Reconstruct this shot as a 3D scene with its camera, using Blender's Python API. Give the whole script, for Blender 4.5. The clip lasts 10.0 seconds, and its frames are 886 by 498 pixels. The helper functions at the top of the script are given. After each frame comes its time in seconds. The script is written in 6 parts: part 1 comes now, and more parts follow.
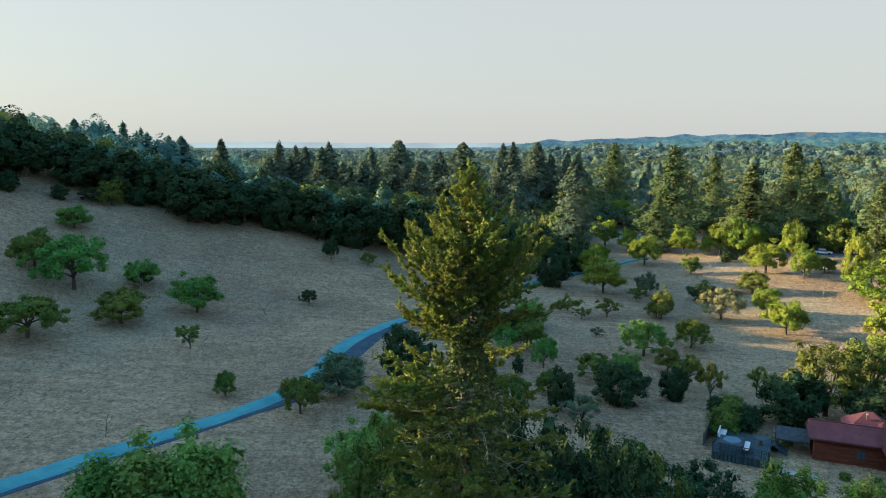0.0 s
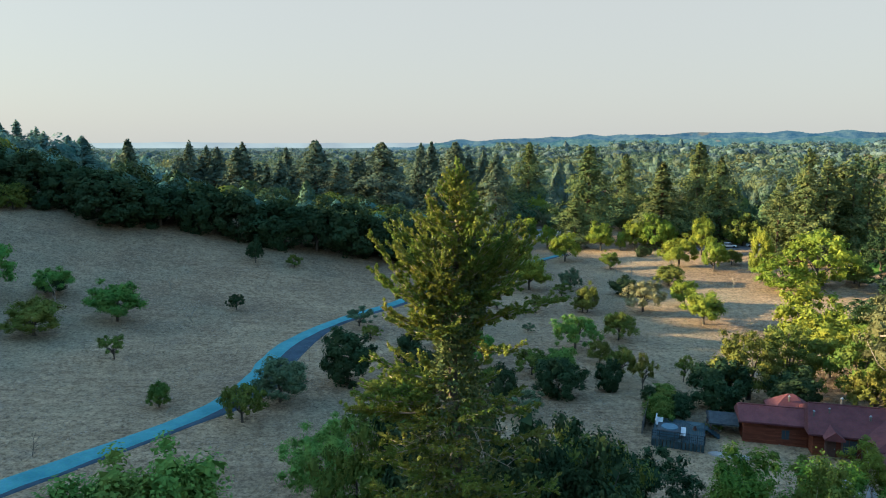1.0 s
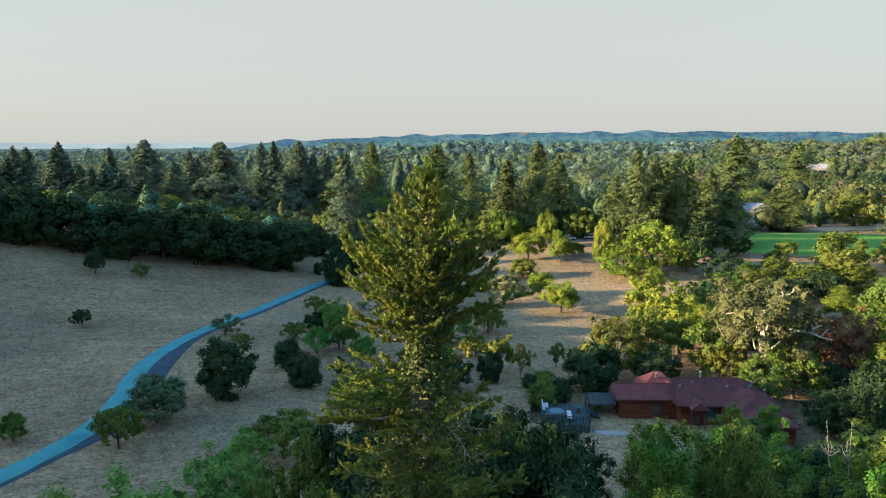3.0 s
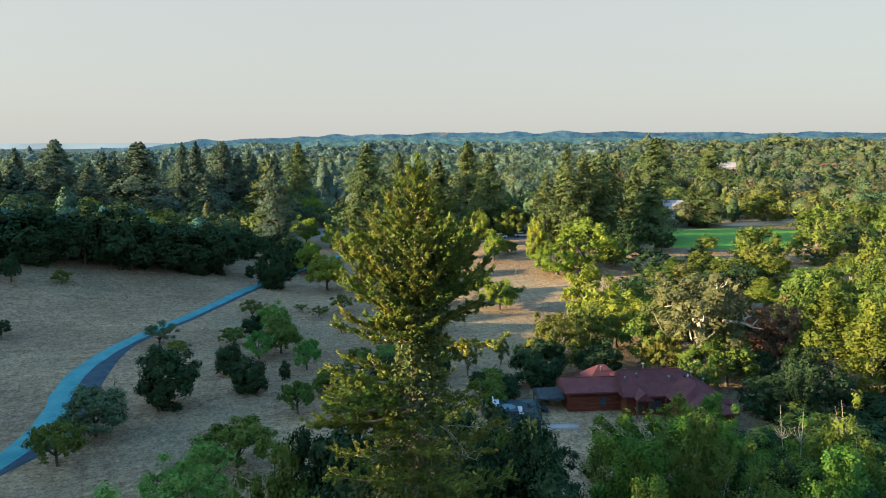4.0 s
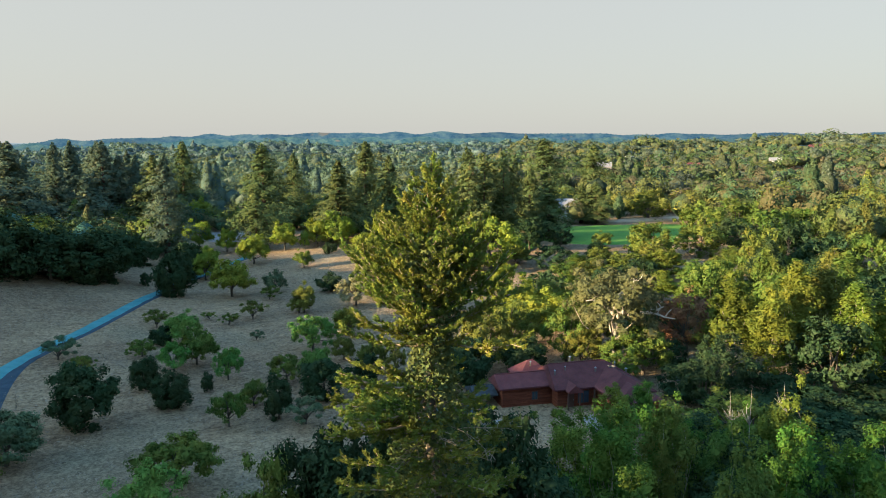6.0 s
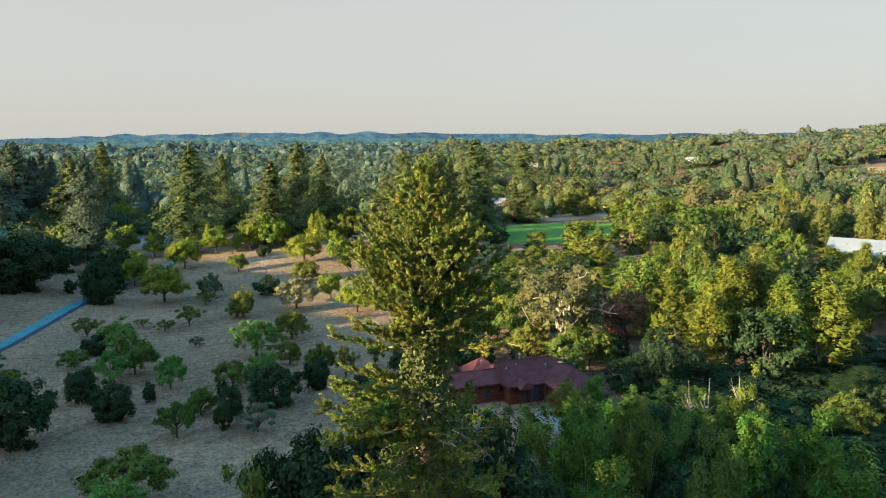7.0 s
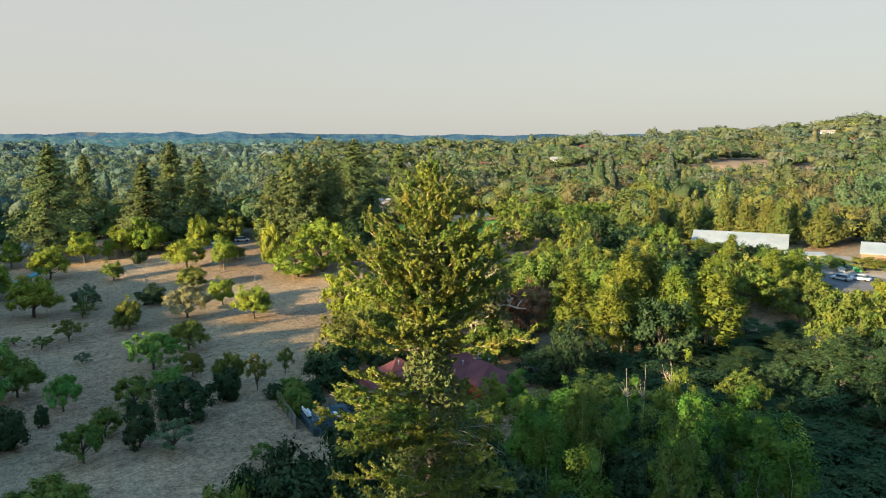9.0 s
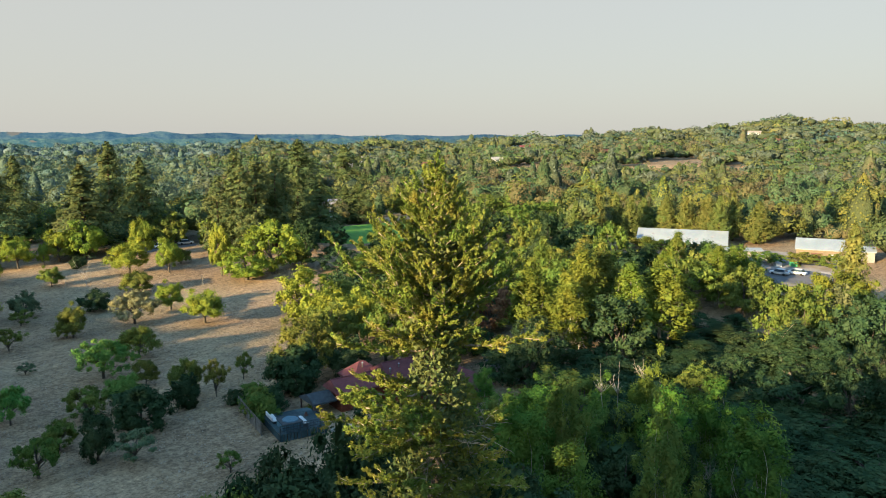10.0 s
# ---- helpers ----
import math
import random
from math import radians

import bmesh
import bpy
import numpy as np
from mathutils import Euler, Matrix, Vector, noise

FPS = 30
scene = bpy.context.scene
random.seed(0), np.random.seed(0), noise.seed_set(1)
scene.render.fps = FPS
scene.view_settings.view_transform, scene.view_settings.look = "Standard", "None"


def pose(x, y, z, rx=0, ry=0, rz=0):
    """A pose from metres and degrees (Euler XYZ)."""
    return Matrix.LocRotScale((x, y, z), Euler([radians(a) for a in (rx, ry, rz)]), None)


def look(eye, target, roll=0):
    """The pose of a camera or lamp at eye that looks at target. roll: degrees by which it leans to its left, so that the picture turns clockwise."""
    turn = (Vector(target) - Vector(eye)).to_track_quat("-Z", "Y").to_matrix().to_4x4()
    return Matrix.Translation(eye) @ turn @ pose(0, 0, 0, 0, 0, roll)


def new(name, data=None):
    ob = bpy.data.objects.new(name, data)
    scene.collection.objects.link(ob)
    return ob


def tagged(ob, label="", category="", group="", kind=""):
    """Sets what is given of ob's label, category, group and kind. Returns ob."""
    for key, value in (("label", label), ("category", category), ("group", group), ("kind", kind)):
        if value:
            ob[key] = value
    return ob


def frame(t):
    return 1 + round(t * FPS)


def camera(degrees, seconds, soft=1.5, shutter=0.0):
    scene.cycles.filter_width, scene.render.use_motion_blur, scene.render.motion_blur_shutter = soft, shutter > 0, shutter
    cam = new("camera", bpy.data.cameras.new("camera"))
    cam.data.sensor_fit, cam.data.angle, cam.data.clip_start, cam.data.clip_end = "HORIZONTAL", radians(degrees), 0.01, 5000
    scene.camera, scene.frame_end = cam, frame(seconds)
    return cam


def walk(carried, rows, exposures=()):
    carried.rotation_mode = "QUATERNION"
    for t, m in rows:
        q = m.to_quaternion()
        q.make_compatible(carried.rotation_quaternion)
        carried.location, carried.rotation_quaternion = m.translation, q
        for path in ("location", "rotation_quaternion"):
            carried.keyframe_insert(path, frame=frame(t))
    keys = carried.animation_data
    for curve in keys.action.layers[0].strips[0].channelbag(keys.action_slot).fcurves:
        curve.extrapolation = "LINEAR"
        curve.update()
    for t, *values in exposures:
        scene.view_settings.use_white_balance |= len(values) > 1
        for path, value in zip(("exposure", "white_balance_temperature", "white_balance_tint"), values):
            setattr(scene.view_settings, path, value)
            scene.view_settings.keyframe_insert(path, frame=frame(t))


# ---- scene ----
cam = camera(64.0, 10.0, 1.0)
METRES, EYE, TILT, LEAN, TURN = 32.57, 30.0, -0.8, -3.2, 0.0
ROWS = [
    (0.0, 0.0, 0.0, 0.0, -0.42, -7.71, 3.08),
    (0.5, -0.0581, 0.0031, 0.0029, -3.75, -7.89, 3.15),
    (1.0, -0.1141, 0.0125, 0.0048, -7.68, -8.11, 3.22),
    (1.5, -0.1675, 0.0268, 0.0068, -11.63, -8.34, 3.29),
    (2.0, -0.2187, 0.0435, 0.0086, -15.19, -8.56, 3.31),
    (2.5, -0.2631, 0.0595, 0.0107, -18.2, -8.73, 3.32),
    (4.0, -0.3992, 0.1264, 0.0155, -27.79, -9.28, 3.28),
    (4.5, -0.4413, 0.1529, 0.0174, -30.29, -9.4, 3.22),
    (5.0, -0.4782, 0.1788, 0.02, -32.29, -9.52, 3.14),
    (5.5, -0.5169, 0.2089, 0.0224, -34.56, -9.63, 3.07),
    (7.0, -0.623, 0.3077, 0.0294, -43.4, -10.07, 2.89),
    (7.5, -0.6543, 0.3414, 0.0307, -46.01, -10.18, 2.81),
    (8.0, -0.6866, 0.3798, 0.032, -48.85, -10.31, 2.73),
    (8.5, -0.7167, 0.4191, 0.0342, -51.54, -10.44, 2.62),
    (9.0, -0.7444, 0.4592, 0.035, -54.16, -10.54, 2.53),
    (9.5, -0.7699, 0.5011, 0.0363, -56.72, -10.64, 2.43),
    (10.0, -0.7911, 0.5395, 0.037, -59.04, -10.72, 2.34),
]
EXPOSURES = [(0.0, 2.43, 6300, 9), (2.5, 2.42, 6400, 9.5), (4.5, 2.4, 6500, 10), (10.0, 2.33, 6700, 11)]
walk(cam, [(t, pose(0, 0, EYE, TILT, LEAN, TURN) @ pose(METRES * x, METRES * y, METRES * z, 90 + pitch, roll, yaw)) for t, x, y, z, yaw, pitch, roll in ROWS], EXPOSURES)

# ---- world, sun ----
SUN_TO = Vector((-0.957, 0.29, 0.0)).normalized()
SUN_ELEV = radians(13.2)
world = bpy.data.worlds.new("world")
scene.world = world
world.use_nodes = True
wn, wl = world.node_tree.nodes, world.node_tree.links
wn.clear()
w_out = wn.new("ShaderNodeOutputWorld")
w_bg = wn.new("ShaderNodeBackground")
w_sky = wn.new("ShaderNodeTexSky")
w_sky.sky_type = "NISHITA"
w_sky.sun_disc = False
w_sky.sun_elevation = SUN_ELEV
w_sky.sun_rotation = math.atan2(SUN_TO.x, SUN_TO.y)
w_sky.air_density, w_sky.dust_density, w_sky.ozone_density = 1.2, 2.0, 2.0
w_gain = wn.new("ShaderNodeVectorMath")
w_gain.operation = "SCALE"
w_gain.inputs[3].default_value = 0.15
w_tc = wn.new("ShaderNodeTexCoord")
w_sep = wn.new("ShaderNodeSeparateXYZ")
w_ramp = wn.new("ShaderNodeMapRange")
w_ramp.interpolation_type = "SMOOTHSTEP"
w_ramp.inputs[1].default_value, w_ramp.inputs[2].default_value = 0.30, 0.6
w_ramp.inputs[3].default_value, w_ramp.inputs[4].default_value = 0.96, 0.0
w_mix = wn.new("ShaderNodeMix")
w_mix.data_type = "RGBA"
HAZE = (0.1155, 0.1158, 0.1105, 1)
w_mix.inputs[7].default_value = HAZE
wl.new(w_tc.outputs["Generated"], w_sep.inputs[0])
wl.new(w_sep.outputs[2], w_ramp.inputs[0])
wl.new(w_sky.outputs[0], w_gain.inputs[0])
wl.new(w_ramp.outputs[0], w_mix.inputs[0])
w_tint = wn.new("ShaderNodeVectorMath")
w_tint.operation = "MULTIPLY"
w_tint.inputs[1].default_value = (0.80, 1.05, 1.14)
wl.new(w_gain.outputs[0], w_tint.inputs[0])
wl.new(w_tint.outputs[0], w_mix.inputs[6])
wl.new(w_mix.outputs[2], w_bg.inputs[0])
w_bg.inputs[1].default_value = 1.0
wl.new(w_bg.outputs[0], w_out.inputs[0])

sun_data = bpy.data.lights.new("sun", "SUN")
sun_data.energy, sun_data.angle, sun_data.color = 5.0, radians(0.5), (1.0, 0.73, 0.41)
sun = new("sun", sun_data)
sun.matrix_world = look(Vector((SUN_TO.x * math.cos(SUN_ELEV), SUN_TO.y * math.cos(SUN_ELEV), math.sin(SUN_ELEV))) * 500, (0, 0, 0))


# ---- materials ----
def material(name):
    m = bpy.data.materials.new(name)
    m.use_nodes = True
    nt = m.node_tree
    nt.nodes.clear()
    return m, nt.nodes, nt.links


def ramp_node(n, stops):
    r = n.new("ShaderNodeValToRGB")
    e = r.color_ramp.elements
    while len(e) < len(stops):
        e.new(0.5)
    for el, (p, c) in zip(e, stops):
        el.position, el.color = p, (*c, 1)
    return r


def noise_node(n, l, vec, scale, detail=4.0, rough=0.55):
    t = n.new("ShaderNodeTexNoise")
    t.inputs["Scale"].default_value, t.inputs["Detail"].default_value, t.inputs["Roughness"].default_value = scale, detail, rough
    l.new(vec, t.inputs["Vector"])
    return t


def mix_colour(n, l, fac, a, b, blend="MIX"):
    m = n.new("ShaderNodeMix")
    m.data_type, m.blend_type = "RGBA", blend
    for sock, v in ((m.inputs[0], fac), (m.inputs[6], a), (m.inputs[7], b)):
        if isinstance(v, (int, float)):
            sock.default_value = v
        elif isinstance(v, tuple):
            sock.default_value = (*v, 1)
        else:
            l.new(v, sock)
    return m.outputs[2]


def leaf_material(name, dark, light, warm, translucent=0.35, patch=0.11, tint=0.5):
    """Leaves: two greens by leaf, a third by patches of the crown and by tree."""
    m, n, l = material(name)
    out = n.new("ShaderNodeOutputMaterial")
    geo = n.new("ShaderNodeNewGeometry")
    info = n.new("ShaderNodeObjectInfo")
    each = n.new("ShaderNodeMapRange")
    each.inputs[3].default_value, each.inputs[4].default_value = 0.18, 0.82
    l.new(geo.outputs["Random Per Island"], each.inputs[0])
    c1 = mix_colour(n, l, each.outputs[0], dark, light)
    nz = noise_node(n, l, geo.outputs["Position"], patch * 4, 3.0)
    pick = n.new("ShaderNodeMapRange")
    pick.inputs[1].default_value, pick.inputs[2].default_value = 0.45, 0.7
    l.new(nz.outputs[0], pick.inputs[0])
    amount = n.new("ShaderNodeMath")
    amount.operation = "MULTIPLY"
    amount.inputs[1].default_value = tint
    l.new(pick.outputs[0], amount.inputs[0])
    c2 = mix_colour(n, l, amount.outputs[0], c1, warm)
    hsv = n.new("ShaderNodeHueSaturation")
    hue = n.new("ShaderNodeMapRange")
    hue.inputs[3].default_value, hue.inputs[4].default_value = 0.475, 0.52
    val = n.new("ShaderNodeMapRange")
    val.inputs[3].default_value, val.inputs[4].default_value = 0.55, 1.45
    l.new(info.outputs["Random"], hue.inputs[0])
    nz2 = noise_node(n, l, geo.outputs["Position"], patch, 1.0)
    l.new(nz2.outputs[0], val.inputs[0])
    l.new(hue.outputs[0], hsv.inputs["Hue"])
    l.new(val.outputs[0], hsv.inputs["Value"])
    l.new(c2, hsv.inputs["Color"])
    dif = n.new("ShaderNodeBsdfDiffuse")
    tra = n.new("ShaderNodeBsdfTranslucent")
    glo = n.new("ShaderNodeBsdfGlossy")
    glo.inputs["Roughness"].default_value = 0.55
    glo.inputs["Color"].default_value = (0.35, 0.4, 0.3, 1)
    for s in (dif, tra):
        l.new(hsv.outputs[0], s.inputs["Color"])
    mx = n.new("ShaderNodeMixShader")
    mx.inputs[0].default_value = translucent
    l.new(dif.outputs[0], mx.inputs[1])
    l.new(tra.outputs[0], mx.inputs[2])
    mg = n.new("ShaderNodeMixShader")
    mg.inputs[0].default_value = 0.012
    l.new(mx.outputs[0], mg.inputs[1])
    l.new(glo.outputs[0], mg.inputs[2])
    l.new(mg.outputs[0], out.inputs[0])
    return m


def rough_material(name, a, b, scale, rough=0.85, bump=0.3, spots=None, stretch=(1, 1, 1), vary=0.0, bump_scale=None):
    """A matt surface: two colours by coarse and fine noise, stains, fine relief."""
    m, n, l = material(name)
    out = n.new("ShaderNodeOutputMaterial")
    bs = n.new("ShaderNodeBsdfPrincipled")
    geo = n.new("ShaderNodeTexCoord")
    mp = n.new("ShaderNodeMapping")
    mp.inputs["Scale"].default_value = stretch
    l.new(geo.outputs["Object"], mp.inputs[0])
    n1 = noise_node(n, l, mp.outputs[0], scale, 6.0, 0.6)
    r = ramp_node(n, ((0.35, a), (0.65, b)))
    l.new(n1.outputs[0], r.inputs[0])
    n2 = noise_node(n, l, mp.outputs[0], scale * 9, 4.0, 0.65)
    col = mix_colour(n, l, 0.45, r.outputs[0], n2.outputs[1], "SOFT_LIGHT")
    if spots:
        n3 = noise_node(n, l, mp.outputs[0], scale * 0.35, 3.0)
        p = n.new("ShaderNodeMapRange")
        p.inputs[1].default_value, p.inputs[2].default_value = 0.5, 0.68
        l.new(n3.outputs[0], p.inputs[0])
        col = mix_colour(n, l, p.outputs[0], col, spots)
    if vary:
        info = n.new("ShaderNodeObjectInfo")
        v = n.new("ShaderNodeMapRange")
        v.inputs[3].default_value, v.inputs[4].default_value = 1 - vary, 1 + vary
        l.new(info.outputs["Random"], v.inputs[0])
        h = n.new("ShaderNodeHueSaturation")
        l.new(v.outputs[0], h.inputs["Value"])
        l.new(col, h.inputs["Color"])
        col = h.outputs[0]
    l.new(col, bs.inputs["Base Color"])
    bs.inputs["Roughness"].default_value = rough
    bs.inputs["Specular IOR Level"].default_value = 0.15 if rough >= 0.85 else 0.4
    bp = n.new("ShaderNodeBump")
    bp.inputs["Strength"].default_value = bump
    bp.inputs["Distance"].default_value = 0.1
    nb = noise_node(n, l, mp.outputs[0], bump_scale or scale * 14, 5.0)
    l.new(nb.outputs[0], bp.inputs["Height"])
    l.new(bp.outputs[0], bs.inputs["Normal"])
    l.new(bs.outputs[0], out.inputs[0])
    return m


def grass_ground(name):
    """Dry summer grass: straw, bare earth and mown streaks at several sizes."""
    m, n, l = material(name)
    out = n.new("ShaderNodeOutputMaterial")
    bs = n.new("ShaderNodeBsdfPrincipled")
    tc = n.new("ShaderNodeTexCoord")
    n1 = noise_node(n, l, tc.outputs["Object"], 0.035, 5.0, 0.6)
    r1 = ramp_node(n, ((0.3, (0.122, 0.09, 0.06)), (0.5, (0.182, 0.135, 0.087)), (0.72, (0.24, 0.18, 0.114))))
    l.new(n1.outputs[0], r1.inputs[0])
    n2 = noise_node(n, l, tc.outputs["Object"], 0.9, 6.0, 0.75)
    r2 = ramp_node(n, ((0.3, (0.27, 0.25, 0.22)), (0.5, (0.5, 0.5, 0.49)), (0.7, (0.7, 0.69, 0.66))))
    l.new(n2.outputs[0], r2.inputs[0])
    c = mix_colour(n, l, 1.0, r1.outputs[0], r2.outputs[0], "OVERLAY")
    mp = n.new("ShaderNodeMapping")
    mp.inputs["Rotation"].default_value = (0, 0, radians(18))
    mp.inputs["Scale"].default_value = (0.12, 1.0, 1)
    l.new(tc.outputs["Object"], mp.inputs[0])
    n3 = noise_node(n, l, mp.outputs[0], 0.75, 4.0, 0.7)
    r3 = ramp_node(n, ((0.35, (0.3, 0.28, 0.26)), (0.55, (0.5, 0.5, 0.5)), (0.7, (0.66, 0.65, 0.62))))
    l.new(n3.outputs[0], r3.inputs[0])
    c = mix_colour(n, l, 0.4, c, r3.outputs[0], "OVERLAY")
    n4 = noise_node(n, l, tc.outputs["Object"], 0.12, 5.0, 0.7)
    p = n.new("ShaderNodeMapRange")
    p.inputs[1].default_value, p.inputs[2].default_value = 0.58, 0.75
    p.inputs[4].default_value = 0.55
    l.new(n4.outputs[0], p.inputs[0])
    c = mix_colour(n, l, p.outputs[0], c, (0.12, 0.098, 0.076))
    n6 = noise_node(n, l, tc.outputs["Object"], 0.022, 4.0, 0.6)
    p6 = n.new("ShaderNodeMapRange")
    p6.inputs[1].default_value, p6.inputs[2].default_value, p6.inputs[4].default_value = 0.5, 0.7, 0.55
    l.new(n6.outputs[0], p6.inputs[0])
    c = mix_colour(n, l, p6.outputs[0], c, (0.13, 0.145, 0.10))
    n5 = noise_node(n, l, tc.outputs["Object"], 2.4, 4.0, 0.8)
    r5 = ramp_node(n, ((0.32, (0.2, 0.19, 0.18)), (0.5, (0.5, 0.5, 0.5)), (0.68, (0.78, 0.77, 0.75))))
    l.new(n5.outputs[0], r5.inputs[0])
    c = mix_colour(n, l, 0.95, c, r5.outputs[0], "OVERLAY")
    l.new(c, bs.inputs["Base Color"])
    bs.inputs["Roughness"].default_value = 0.95
    bs.inputs["Specular IOR Level"].default_value = 0.1
    bp = n.new("ShaderNodeBump")
    bp.inputs["Strength"].default_value, bp.inputs["Distance"].default_value = 0.8, 0.35
    l.new(n2.outputs[0], bp.inputs["Height"])
    l.new(bp.outputs[0], bs.inputs["Normal"])
    l.new(bs.outputs[0], out.inputs[0])
    return m


def glass_material(name, tint):
    m, n, l = material(name)
    out = n.new("ShaderNodeOutputMaterial")
    bs = n.new("ShaderNodeBsdfPrincipled")
    bs.inputs["Base Color"].default_value = (*tint, 1)
    bs.inputs["Roughness"].default_value = 0.06
    bs.inputs["Metallic"].default_value = 0.0
    bs.inputs["Specular IOR Level"].default_value = 0.8
    l.new(bs.outputs[0], out.inputs[0])
    return m


M_GRASS = grass_ground("dry_grass")
M_ROAD = rough_material("bluish_gravel", (0.022, 0.135, 0.155), (0.048, 0.19, 0.205), 0.5, 0.9, 0.3)
M_ROAD_DARK = rough_material("fresh_asphalt", (0.016, 0.034, 0.05), (0.026, 0.05, 0.07), 0.6, 0.9, 0.3)
M_PAVING = rough_material("pale_paving", (0.15, 0.148, 0.145), (0.215, 0.21, 0.2), 0.4, 0.85, 0.2)
M_ASPHALT = rough_material("asphalt", (0.06, 0.065, 0.07), (0.09, 0.095, 0.10), 0.4, 0.9, 0.2)
M_LAWN = rough_material("watered_lawn", (0.05, 0.14, 0.02), (0.08, 0.185, 0.028), 0.08, 0.9, 0.4)
M_DIRT = rough_material("bare_earth", (0.30, 0.22, 0.14), (0.40, 0.30, 0.20), 0.05, 0.95, 0.3)
M_BARK = rough_material("grey_bark", (0.045, 0.04, 0.034), (0.09, 0.08, 0.066), 2.0, 0.95, 0.6, stretch=(1, 1, 0.25))
M_BARK_RED = rough_material("redwood_bark", (0.04, 0.027, 0.022), (0.07, 0.045, 0.035), 2.0, 0.95, 0.6, stretch=(1, 1, 0.2))
M_BARK_PALE = rough_material("pale_bark", (0.18, 0.165, 0.14), (0.32, 0.30, 0.26), 1.5, 0.85, 0.4, stretch=(1, 1, 0.4))
M_BARK_WHITE = rough_material("white_bark", (0.30, 0.28, 0.24), (0.46, 0.43, 0.38), 1.5, 0.85, 0.4, stretch=(1, 1, 0.4))
